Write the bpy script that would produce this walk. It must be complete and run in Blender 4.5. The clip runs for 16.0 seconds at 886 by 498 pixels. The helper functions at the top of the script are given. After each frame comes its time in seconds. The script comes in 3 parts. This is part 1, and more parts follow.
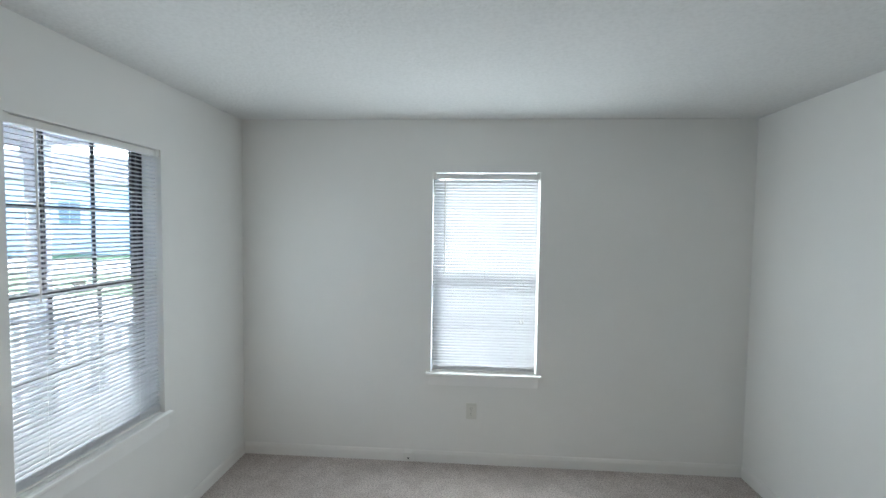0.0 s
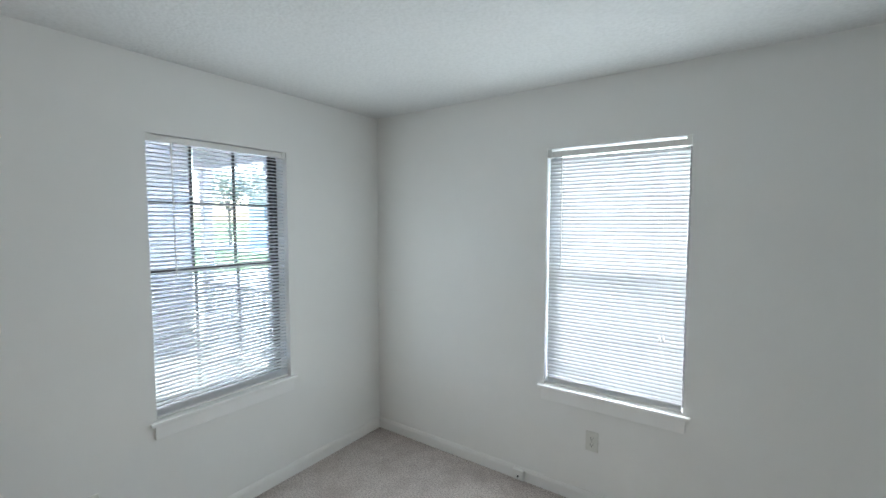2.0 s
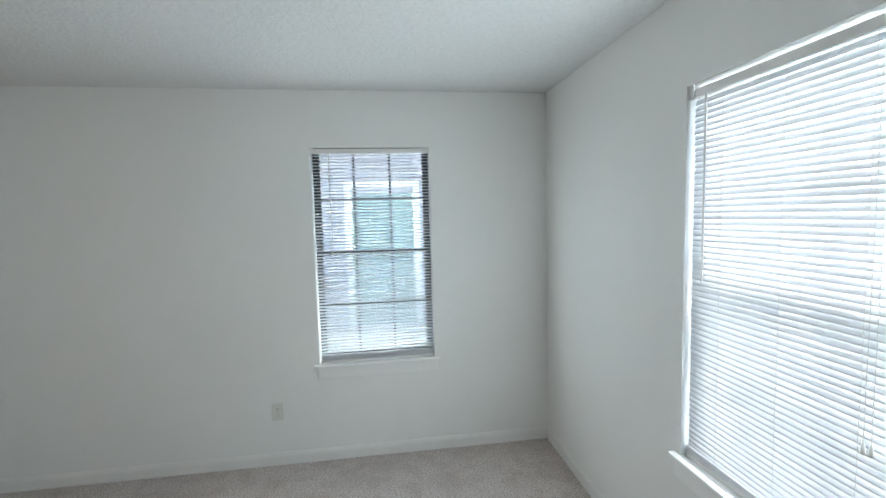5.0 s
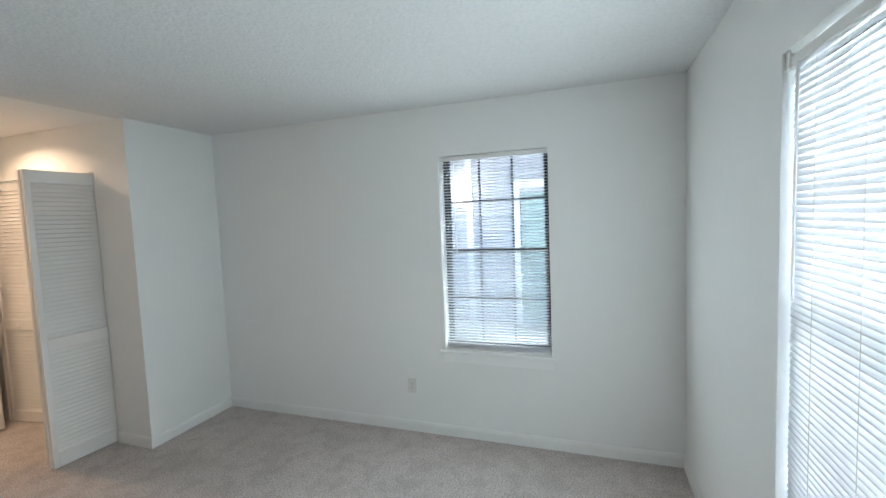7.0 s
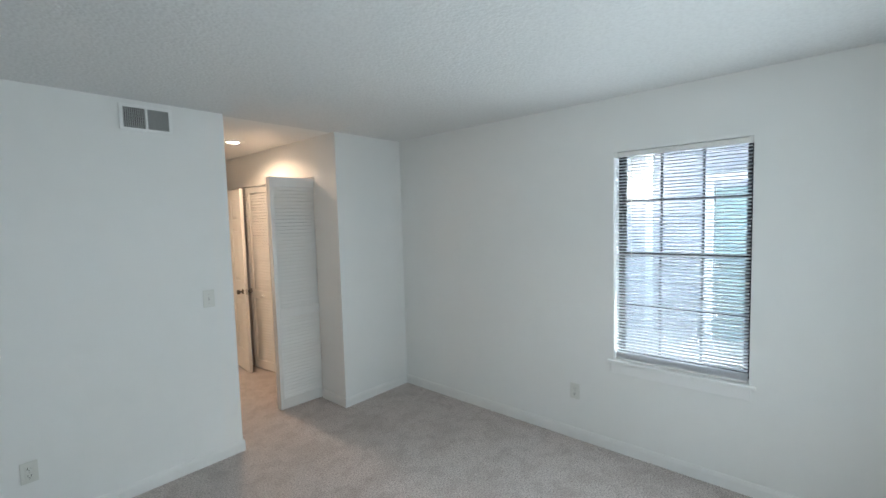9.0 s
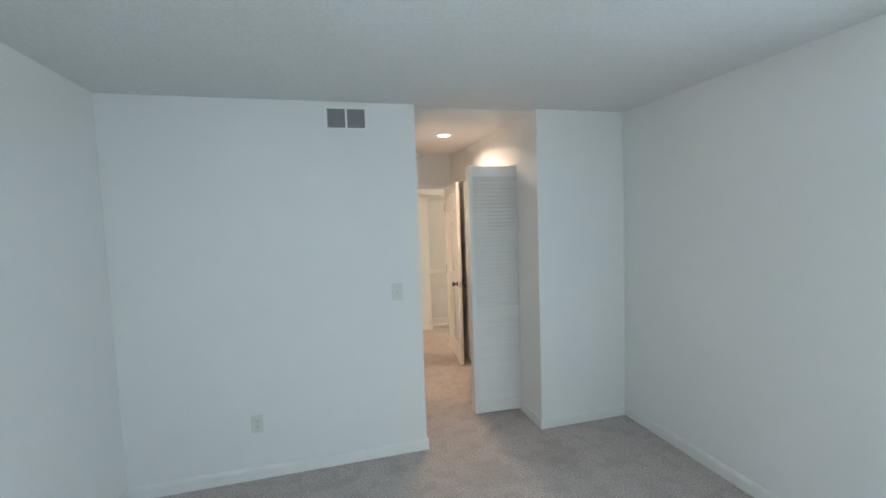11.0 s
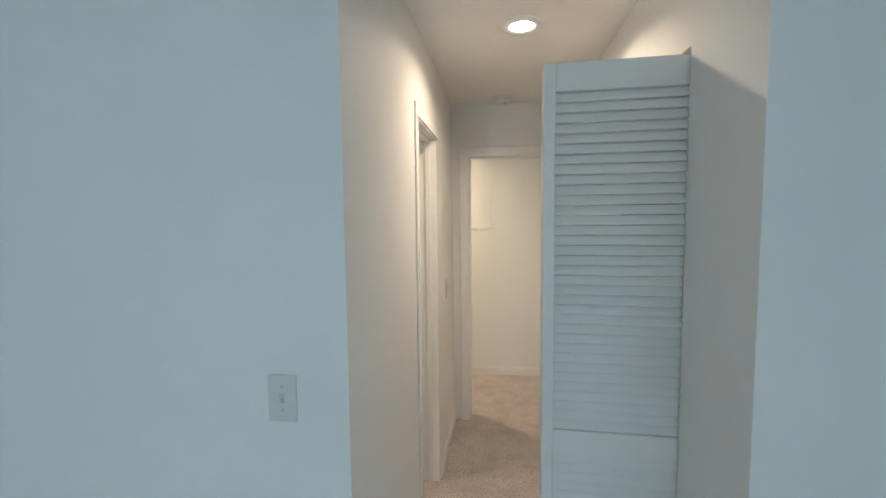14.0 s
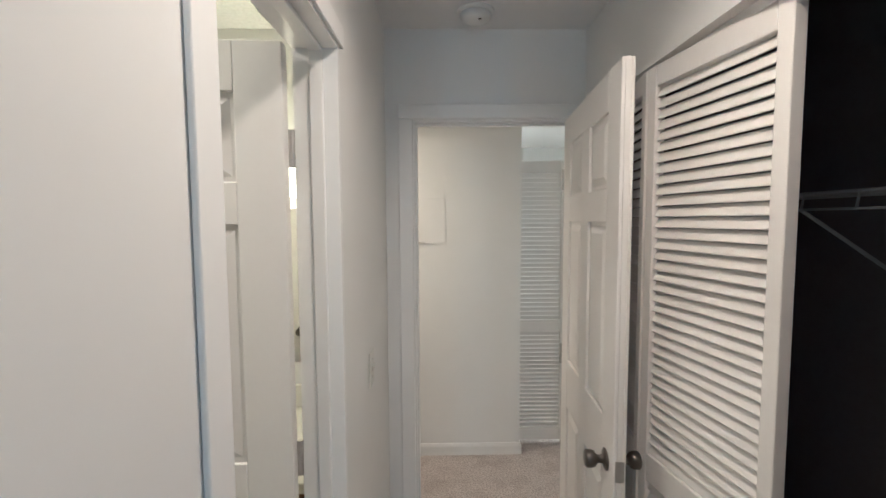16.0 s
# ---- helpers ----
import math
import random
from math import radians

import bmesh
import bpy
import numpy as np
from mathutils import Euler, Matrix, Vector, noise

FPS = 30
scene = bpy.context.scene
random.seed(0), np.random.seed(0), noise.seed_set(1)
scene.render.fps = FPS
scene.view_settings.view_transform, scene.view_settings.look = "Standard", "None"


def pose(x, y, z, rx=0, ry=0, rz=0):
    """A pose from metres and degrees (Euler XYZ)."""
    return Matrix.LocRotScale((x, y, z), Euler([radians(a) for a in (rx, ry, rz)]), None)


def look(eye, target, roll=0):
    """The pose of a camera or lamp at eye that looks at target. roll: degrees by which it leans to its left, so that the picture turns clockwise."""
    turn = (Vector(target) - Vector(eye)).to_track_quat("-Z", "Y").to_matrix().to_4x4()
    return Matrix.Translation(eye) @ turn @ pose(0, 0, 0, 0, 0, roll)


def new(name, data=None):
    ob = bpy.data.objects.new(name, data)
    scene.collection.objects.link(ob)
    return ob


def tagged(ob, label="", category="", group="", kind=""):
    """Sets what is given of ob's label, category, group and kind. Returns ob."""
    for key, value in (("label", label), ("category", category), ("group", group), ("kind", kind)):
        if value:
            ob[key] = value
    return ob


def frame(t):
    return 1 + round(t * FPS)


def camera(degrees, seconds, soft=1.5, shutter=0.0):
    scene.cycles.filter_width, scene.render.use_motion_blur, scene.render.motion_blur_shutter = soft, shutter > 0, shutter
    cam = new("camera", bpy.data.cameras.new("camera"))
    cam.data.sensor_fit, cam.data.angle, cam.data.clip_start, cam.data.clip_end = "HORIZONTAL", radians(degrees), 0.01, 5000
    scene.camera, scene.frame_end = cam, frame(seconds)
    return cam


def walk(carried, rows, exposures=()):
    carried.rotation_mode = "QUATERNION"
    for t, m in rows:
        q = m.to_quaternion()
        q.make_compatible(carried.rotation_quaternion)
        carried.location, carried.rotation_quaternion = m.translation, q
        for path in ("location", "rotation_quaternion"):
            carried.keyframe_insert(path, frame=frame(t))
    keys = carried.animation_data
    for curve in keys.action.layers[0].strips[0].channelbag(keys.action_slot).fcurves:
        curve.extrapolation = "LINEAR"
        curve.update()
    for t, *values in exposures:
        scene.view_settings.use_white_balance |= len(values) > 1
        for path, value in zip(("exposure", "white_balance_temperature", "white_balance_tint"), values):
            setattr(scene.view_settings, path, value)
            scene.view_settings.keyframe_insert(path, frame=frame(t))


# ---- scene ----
cam = camera(92.0, 16.0, soft=1.6)

PATH = [
    (0, (1.656, -3.006, 1.682), (1.526, -1.012, 1.587), 0.8),
    (0.5, (1.803, -2.94, 1.671), (1.498, -0.966, 1.571), 0.7),
    (1, (1.955, -2.833, 1.693), (1.338, -0.934, 1.573), 0.7),
    (1.5, (2.162, -2.664, 1.667), (1.262, -0.882, 1.547), 0.5),
    (2, (2.357, -2.454, 1.648), (1.206, -0.823, 1.522), 0.0),
    (2.5, (2.461, -2.234, 1.643), (1.103, -0.772, 1.508), -0.2),
    (3, (2.582, -2.014, 1.642), (1.039, -0.749, 1.497), -0.4),
    (3.5, (2.74, -1.798, 1.638), (1.046, -0.746, 1.483), -0.7),
    (4, (2.818, -1.556, 1.632), (0.991, -0.759, 1.471), -1.0),
    (6.5, (2.902, -0.657, 1.629), (0.958, -1.107, 1.484), -2.1),
    (7, (2.945, -0.534, 1.637), (1.063, -1.197, 1.493), -2.3),
    (7.5, (2.99, -0.475, 1.65), (1.175, -1.303, 1.504), -2.3),
    (8, (3.012, -0.471, 1.654), (1.259, -1.423, 1.509), -2.0),
    (8.5, (2.993, -0.493, 1.677), (1.339, -1.607, 1.522), -1.7),
    (9, (2.955, -0.521, 1.663), (1.462, -1.844, 1.524), -1.6),
    (9.5, (2.868, -0.537, 1.662), (1.589, -2.069, 1.522), -1.4),
    (10, (2.719, -0.547, 1.673), (1.718, -2.273, 1.528), -1.5),
    (12.5, (1.614, -1.55, 1.598), (1.549, -3.544, 1.465), -1.4),
    (13, (1.46, -1.917, 1.625), (1.5, -3.911, 1.476), -0.8),
    (13.5, (1.354, -2.291, 1.619), (1.503, -4.28, 1.472), -0.9),
    (14, (1.326, -2.7, 1.606), (1.554, -4.681, 1.455), -0.6),
    (14.5, (1.357, -3.097, 1.612), (1.597, -5.077, 1.462), -0.6),
    (15, (1.335, -3.482, 1.609), (1.547, -5.465, 1.46), -0.5),
    (15.5, (1.374, -3.804, 1.611), (1.497, -5.794, 1.461), -0.5),
    (16, (1.41, -4.104, 1.627), (1.376, -6.099, 1.492), -0.3),
]
EXPOSURES = [
    (0.0, 3.75, 5800, 2), (4.0, 3.85, 5800, 1), (6.5, 3.95, 5700, 0), (8.7, 3.98, 5650, 0), (10.0, 4.12, 5500, -1),
    (12.5, 3.88, 5250, -5), (14.0, 3.78, 5050, -8), (15.0, 3.65, 4700, -8), (16.0, 3.55, 4430, -7),
]
walk(cam, [(t, look(eye, target, roll)) for t, eye, target, roll in PATH], EXPOSURES)

# ---- world, sun, lamps ----
world = bpy.data.worlds.new("world")
scene.world = world
world.use_nodes = True
wn = world.node_tree.nodes
sky = wn.new("ShaderNodeTexSky")
sky.sky_type = "NISHITA"
sky.sun_disc = False
sky.sun_elevation = radians(40)
sky.sun_rotation = radians(343)
sky.dust_density = 4.0
sky.ozone_density = 4.0
wn["Background"].inputs["Strength"].default_value = 0.15
world.node_tree.links.new(sky.outputs["Color"], wn["Background"].inputs["Color"])

sun = new("sun", bpy.data.lights.new("sun", "SUN"))
sun.data.energy = 1.2
sun.data.angle = radians(60)
sun.data.color = (1.0, 0.97, 0.92)
sun.matrix_world = look((0, 0, 30), (10.26, -34.2, 0))


def disc_lamp(name, x, y, z, size, power, color):
    lamp = new(name, bpy.data.lights.new(name, "AREA"))
    lamp.data.shape = "DISK"
    lamp.data.size = size
    lamp.data.energy = power
    lamp.data.color = color
    lamp.data.spread = radians(152)
    lamp.matrix_world = look((x, y, z), (x, y + 1e-4, z - 1))
    return lamp


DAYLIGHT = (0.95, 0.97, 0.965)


def daylight_strip(name, eye, target, power):
    """Strip lamp added in the opening, beside the blind, to stand in for daylight."""
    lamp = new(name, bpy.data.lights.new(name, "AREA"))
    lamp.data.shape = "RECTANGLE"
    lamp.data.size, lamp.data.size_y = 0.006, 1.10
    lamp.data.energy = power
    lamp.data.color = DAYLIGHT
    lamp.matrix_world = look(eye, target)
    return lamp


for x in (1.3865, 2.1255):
    daylight_strip("north_window_daylight_strip", (x, -0.001, 1.32), (x, -1, 1.32), 0.60)
for y in (-1.5775, -0.8165):
    daylight_strip("west_window_daylight_strip", (0.001, y, 1.32), (1, y, 1.32), 0.29)

WARM = (1.0, 0.62, 0.39)
disc_lamp("corridor_lamp_light", 1.195, -4.672, 2.424, 0.12, 0.92, WARM)
disc_lamp("hall_lamp_light", 0.39, -7.76, 2.424, 0.12, 1.7, (1.0, 0.76, 0.56))
disc_lamp("hall_lamp_light", 2.1, -6.5, 2.424, 0.12, 1.15, (1.0, 0.62, 0.36))
# Unseen lamp added to brighten the bathroom beyond its vanity bar.
disc_lamp("bathroom_fill_light", 2.35, -4.9, 2.424, 0.2, 0.75, (1.0, 0.66, 0.42))


# ---- materials ----
def material(name, color, rough=0.6, metal=0.0, big=0.0, small=0.0, big_scale=1.5, small_scale=60.0,
             bump=0.0, bump_scale=150.0, bump_dist=0.002, tint=None, spec=0.4, piece=0.0):
    """Plain surface with blotches (big), grain (small) and relief, sized in metres."""
    m = bpy.data.materials.new(name)
    m.use_nodes = True
    nt = m.node_tree
    n, l = nt.nodes, nt.links
    b = n["Principled BSDF"]
    b.inputs["Roughness"].default_value = rough
    b.inputs["Metallic"].default_value = metal
    b.inputs["Specular IOR Level"].default_value = spec
    geo = n.new("ShaderNodeNewGeometry")
    dark = tint or tuple(c * 0.6 for c in color)

    def noise_at(scale, detail=4.0):
        t = n.new("ShaderNodeTexNoise")
        t.inputs["Scale"].default_value = scale
        t.inputs["Detail"].default_value = detail
        l.new(geo.outputs["Position"], t.inputs["Vector"])
        return t

    last = None
    for amount, scale in ((big, big_scale), (small, small_scale)):
        if amount <= 0:
            continue
        t = noise_at(scale)
        ramp = n.new("ShaderNodeMapRange")
        ramp.inputs["From Min"].default_value = 0.4
        ramp.inputs["From Max"].default_value = 0.72
        ramp.inputs["To Max"].default_value = amount
        l.new(t.outputs["Fac"], ramp.inputs["Value"])
        mix = n.new("ShaderNodeMix")
        mix.data_type = "RGBA"
        l.new(ramp.outputs["Result"], mix.inputs["Factor"])
        if last is None:
            mix.inputs["A"].default_value = (*color, 1)
        else:
            l.new(last, mix.inputs["A"])
        mix.inputs["B"].default_value = (*dark, 1)
        last = mix.outputs["Result"]
    if last is None:
        b.inputs["Base Color"].default_value = (*color, 1)
    if piece > 0:
        info = n.new("ShaderNodeObjectInfo")
        hue = n.new("ShaderNodeHueSaturation")
        rng = n.new("ShaderNodeMapRange")
        rng.inputs["To Min"].default_value = 1 - piece
        rng.inputs["To Max"].default_value = 1.0
        l.new(info.outputs["Random"], rng.inputs["Value"])
        l.new(rng.outputs["Result"], hue.inputs["Value"])
        if last is None:
            hue.inputs["Color"].default_value = (*color, 1)
        else:
            l.new(last, hue.inputs["Color"])
        last = hue.outputs["Color"]
    if last is not None:
        l.new(last, b.inputs["Base Color"])
    if bump > 0:
        t = noise_at(bump_scale, 3.0)
        bp = n.new("ShaderNodeBump")
        bp.inputs["Strength"].default_value = bump
        bp.inputs["Distance"].default_value = bump_dist
        l.new(t.outputs["Fac"], bp.inputs["Height"])
        l.new(bp.outputs["Normal"], b.inputs["Normal"])
    return m


def glowing(name, color, strength):
    m = bpy.data.materials.new(name)
    m.use_nodes = True
    b = m.node_tree.nodes["Principled BSDF"]
    b.inputs["Base Color"].default_value = (0.9, 0.9, 0.88, 1)
    b.inputs["Emission Color"].default_value = (*color, 1)
    b.inputs["Emission Strength"].default_value = strength
    return m


WALL = material("wall_paint", (0.82, 0.815, 0.795), 0.62, big=0.05, big_scale=1.1, small=0.03, small_scale=9,
                bump=0.08, bump_scale=160, bump_dist=0.001, tint=(0.62, 0.60, 0.56), spec=0.3)
SMOOTH_CEILING = material("ceiling_paint", (0.85, 0.84, 0.82), 0.7, big=0.05, big_scale=1.4, small=0.05, small_scale=30, bump=0.12, bump_scale=70, bump_dist=0.002, tint=(0.66, 0.64, 0.6), spec=0.2)
TRIM = material("trim_paint", (0.86, 0.855, 0.84), 0.38, big=0.06, big_scale=4, small=0.03, small_scale=40,
                bump=0.08, bump_scale=60, bump_dist=0.001, tint=(0.66, 0.63, 0.58))
BASE_PAINT = material("baseboard_paint", (0.82, 0.81, 0.79), 0.5, big=0.12, big_scale=6, small=0.06, small_scale=40, tint=(0.6, 0.57, 0.52))
DOOR = material("door_paint", (0.82, 0.80, 0.77), 0.42, big=0.07, big_scale=5, small=0.04, small_scale=70,
                bump=0.1, bump_scale=120, bump_dist=0.0008, tint=(0.62, 0.58, 0.53), piece=0.03)
WHITE_PLASTIC = material("white_plastic", (0.80, 0.79, 0.76), 0.35, small=0.04, small_scale=50, tint=(0.6, 0.58, 0.5))
IVORY = material("ivory_plastic", (0.70, 0.695, 0.65), 0.35, small=0.05, small_scale=50, tint=(0.5, 0.48, 0.4))
DARK_FRAME = material("bronze_aluminium", (0.035, 0.035, 0.045), 0.45, metal=0.3, small=0.2, small_scale=60)
NICKEL = material("worn_nickel", (0.15, 0.135, 0.12), 0.28, metal=1.0, big=0.35, big_scale=40, tint=(0.14, 0.12, 0.10))
STEEL = material("dull_steel", (0.55, 0.53, 0.50), 0.4, metal=0.8, small=0.2, small_scale=90)
VANE_GREY = material("vane_metal", (0.46, 0.46, 0.45), 0.5, small=0.2, small_scale=80)
DARK = material("duct_dark", (0.02, 0.02, 0.022), 0.8, small=0.3, small_scale=30)
WIRE = material("coated_wire", (0.42, 0.42, 0.43), 0.4, small=0.05, small_scale=80)
# The closet's darkness is put into this wall and ceiling colour.
CLOSET_DARK = material("closet_dark_grey", (0.14, 0.133, 0.15), 0.7, big=0.2, big_scale=2, small=0.2, small_scale=60)
OAK = material("oak_cabinet", (0.26, 0.14, 0.07), 0.45, big=0.4, big_scale=3, small=0.3, small_scale=90, tint=(0.14, 0.07, 0.03))
COUNTER = material("cultured_marble", (0.8, 0.78, 0.72), 0.2, big=0.15, big_scale=6)
TILE = material("vinyl_floor", (0.5, 0.46, 0.4), 0.4, big=0.2, big_scale=5)
GRASS = material("lawn", (0.10, 0.16, 0.055), 0.9, big=0.6, big_scale=0.6, small=0.5, small_scale=14, bump=0.6,
                 bump_scale=40, bump_dist=0.03, tint=(0.06, 0.09, 0.03))
CONCRETE = material("concrete", (0.52, 0.51, 0.49), 0.85, big=0.25, big_scale=1.2, small=0.2, small_scale=70, bump=0.3, bump_scale=120)
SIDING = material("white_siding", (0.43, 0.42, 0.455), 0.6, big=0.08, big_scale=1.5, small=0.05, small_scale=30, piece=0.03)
FAR_PAINT = material("white_building_paint", (0.82, 0.81, 0.79), 0.7, big=0.08, big_scale=0.6, small=0.06, small_scale=12)
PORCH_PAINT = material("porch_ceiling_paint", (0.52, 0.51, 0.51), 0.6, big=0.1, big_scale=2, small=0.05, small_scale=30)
TEAL = material("teal_door_paint", (0.31, 0.39, 0.375), 0.45, big=0.1, big_scale=3, small=0.05, small_scale=40)
ROOF = material("shingle_roof", (0.16, 0.15, 0.15), 0.9, big=0.3, big_scale=1, small=0.3, small_scale=15)
DIM_GLASS = material("far_window_glass", (0.28, 0.31, 0.36), 0.08, small=0.2, small_scale=3)
BARK = material("bark", (0.16, 0.12, 0.09), 0.9, big=0.4, big_scale=6, small=0.4, small_scale=40, bump=0.6, bump_scale=30, bump_dist=0.02)
DOWNLIGHT = glowing("lit_diffuser", (1.0, 0.82, 0.62), 2.0)
VANITY_GLOW = glowing("lit_vanity_glass", (1.0, 0.68, 0.36), 1.1)
PORCH_GLOW = glowing("lit_porch_glass", (1.0, 0.85, 0.65), 5.0)


def popcorn():
    """Ceiling paint with sprayed lumps."""
    m = material("popcorn_ceiling", (0.75, 0.75, 0.745), 0.85, big=0.06, big_scale=1.3, small=0.22, small_scale=62, tint=(0.48, 0.48, 0.465), spec=0.1)
    n, l = m.node_tree.nodes, m.node_tree.links
    geo = n.new("ShaderNodeNewGeometry")
    v = n.new("ShaderNodeTexVoronoi")
    v.inputs["Scale"].default_value = 75
    v.feature = "SMOOTH_F1"
    t = n.new("ShaderNodeTexNoise")
    t.inputs["Scale"].default_value = 42
    t.inputs["Detail"].default_value = 5
    mix = n.new("ShaderNodeMath")
    mix.operation = "SUBTRACT"
    for x in (v, t):
        l.new(geo.outputs["Position"], x.inputs["Vector"])
    l.new(t.outputs["Fac"], mix.inputs[0])
    l.new(v.outputs["Distance"], mix.inputs[1])
    bp = n.new("ShaderNodeBump")
    bp.inputs["Strength"].default_value = 0.38
    bp.inputs["Distance"].default_value = 0.006
    l.new(mix.outputs["Value"], bp.inputs["Height"])
    l.new(bp.outputs["Normal"], n["Principled BSDF"].inputs["Normal"])
    return m


def carpet():
    """Cut-pile carpet: fibre grain, trodden patches, old stains."""
    m = bpy.data.materials.new("carpet_pile")
    m.use_nodes = True
    n, l = m.node_tree.nodes, m.node_tree.links
    b = n["Principled BSDF"]
    b.inputs["Roughness"].default_value = 0.95
    b.inputs["Specular IOR Level"].default_value = 0.1
    b.inputs["Sheen Weight"].default_value = 0.25
    geo = n.new("ShaderNodeNewGeometry")
    color = None
    for scale, detail, lo, hi, a, dark in ((100, 3, 0.42, 0.62, 0.70, (0.27, 0.23, 0.205)),
                                           (8.5, 4, 0.50, 0.60, 0.24, (0.28, 0.225, 0.20)),
                                           (3.2, 6, 0.52, 0.62, 0.25, (0.30, 0.245, 0.215)),
                                           (0.8, 3, 0.5, 0.7, 0.22, (0.42, 0.37, 0.335))):
        t = n.new("ShaderNodeTexNoise")
        t.inputs["Scale"].default_value = scale
        t.inputs["Detail"].default_value = detail
        l.new(geo.outputs["Position"], t.inputs["Vector"])
        r = n.new("ShaderNodeMapRange")
        r.inputs["From Min"].default_value, r.inputs["From Max"].default_value = lo, hi
        r.inputs["To Max"].default_value = a
        l.new(t.outputs["Fac"], r.inputs["Value"])
        mix = n.new("ShaderNodeMix")
        mix.data_type = "RGBA"
        l.new(r.outputs["Result"], mix.inputs["Factor"])
        if color is None:
            mix.inputs["A"].default_value = (0.65, 0.58, 0.545, 1)
        else:
            l.new(color, mix.inputs["A"])
        mix.inputs["B"].default_value = (*dark, 1)
        color = mix.outputs["Result"]
    l.new(color, b.inputs["Base Color"])
    t = n.new("ShaderNodeTexNoise")
    t.inputs["Scale"].default_value = 130
    t.inputs["Detail"].default_value = 3
    l.new(geo.outputs["Position"], t.inputs["Vector"])
    bp = n.new("ShaderNodeBump")
    bp.inputs["Strength"].default_value = 1.0
    bp.inputs["Distance"].default_value = 0.01
    l.new(t.outputs["Fac"], bp.inputs["Height"])
    l.new(bp.outputs["Normal"], b.inputs["Normal"])
    return m


def slat_vinyl(through_light, color):
    """Thin white vinyl that lets some light through."""
    m = bpy.data.materials.new("slat_vinyl")
    m.use_nodes = True
    n, l = m.node_tree.nodes, m.node_tree.links
    b = n["Principled BSDF"]
    b.inputs["Base Color"].default_value = (*color, 1)
    b.inputs["Roughness"].default_value = 0.4
    t = n.new("ShaderNodeBsdfTranslucent")
    t.inputs["Color"].default_value = (0.85, 0.86, 0.88, 1)
    mix = n.new("ShaderNodeMixShader")
    mix.inputs["Fac"].default_value = through_light
    l.new(b.outputs["BSDF"], mix.inputs[1])
    l.new(t.outputs["BSDF"], mix.inputs[2])
    l.new(mix.outputs["Shader"], n["Material Output"].inputs["Surface"])
    return m


def clear_glass():
    m = bpy.data.materials.new("window_glass")
    m.use_nodes = True
    b = m.node_tree.nodes["Principled BSDF"]
    b.inputs["Base Color"].default_value = (0.96, 0.98, 0.98, 1)
    b.inputs["Roughness"].default_value = 0.0
    b.inputs["IOR"].default_value = 1.45
    b.inputs["Transmission Weight"].default_value = 1.0
    return m


def screen_mesh():
    """Insect screen: fine grey weave, mostly open."""
    m = bpy.data.materials.new("insect_screen")
    m.use_nodes = True
    n, l = m.node_tree.nodes, m.node_tree.links
    tr = n.new("ShaderNodeBsdfTransparent")
    mix = n.new("ShaderNodeMixShader")
    mix.inputs["Fac"].default_value = 0.13
    n["Principled BSDF"].inputs["Base Color"].default_value = (0.6, 0.6, 0.66, 1)
    l.new(tr.outputs["BSDF"], mix.inputs[1])
    l.new(n["Principled BSDF"].outputs["BSDF"], mix.inputs[2])
    l.new(mix.outputs["Shader"], n["Material Output"].inputs["Surface"])
    return m


CEILING = popcorn()
CARPET = carpet()
# Same vinyl twice: west copy paler and more translucent so its slats look brighter.
SLAT_NORTH = slat_vinyl(0.17, (0.80, 0.805, 0.82))
SLAT_WEST = slat_vinyl(0.6, (0.9, 0.9, 0.91))
LEAF = slat_vinyl(0.25, (0.12, 0.155, 0.08))
LEAF.name = "leaves"
GLASS = clear_glass()
SCREEN = screen_mesh()
MIRROR = material("mirror", (0.9, 0.9, 0.9), 0.02, metal=1.0)


# ---- mesh helpers ----
def box(bm, x0, x1, y0, y1, z0, z1, bevel=0.0, segs=2, m=None):
    x0, x1 = min(x0, x1), max(x0, x1)
    y0, y1 = min(y0, y1), max(y0, y1)
    t = Matrix.Translation(((x0 + x1) / 2, (y0 + y1) / 2, (z0 + z1) / 2)) @ Matrix.Diagonal((x1 - x0, y1 - y0, z1 - z0, 1))
    made = bmesh.ops.create_cube(bm, size=1, matrix=(m @ t) if m else t)["verts"]
    if bevel > 0:
        edges = list({e for v in made for e in v.link_edges})
        bmesh.ops.bevel(bm, geom=edges, offset=bevel, segments=segs, affect="EDGES", profile=0.5)
    return bm


def prism(bm, pts, z0, z1):
    low = [bm.verts.new((x, y, z0)) for x, y in pts]
    top = [bm.verts.new((x, y, z1)) for x, y in pts]
    k = len(pts)
    bm.faces.new(low[::-1])
    bm.faces.new(top)
    for i in range(k):
        bm.faces.new((low[i], low[(i + 1) % k], top[(i + 1) % k], top[i]))
    bmesh.ops.recalc_face_normals(bm, faces=bm.faces)
    return bm


def turned(bm, profile, steps=24, m=None):
    """A solid turned about z from (radius, height) pairs."""
    rings = []
    for r, z in profile:
        if r < 1e-6:
            rings.append([bm.verts.new((0, 0, z))])
        else:
            rings.append([bm.verts.new((r * math.cos(a), r * math.sin(a), z)) for a in (2 * math.pi * i / steps for i in range(steps))])
    for a, b in zip(rings, rings[1:]):
        for i in range(steps):
            j = (i + 1) % steps
            if len(a) == 1 and len(b) == 1:
                continue
            if len(a) == 1:
                bm.faces.new((a[0], b[i], b[j]))
            elif len(b) == 1:
                bm.faces.new((a[i], a[j], b[0]))
            else:
                bm.faces.new((a[i], a[j], b[j], b[i]))
    verts = [v for r in rings for v in r]
    bmesh.ops.recalc_face_normals(bm, faces=bm.faces)
    if m:
        bmesh.ops.transform(bm, matrix=m, verts=verts)
    return bm


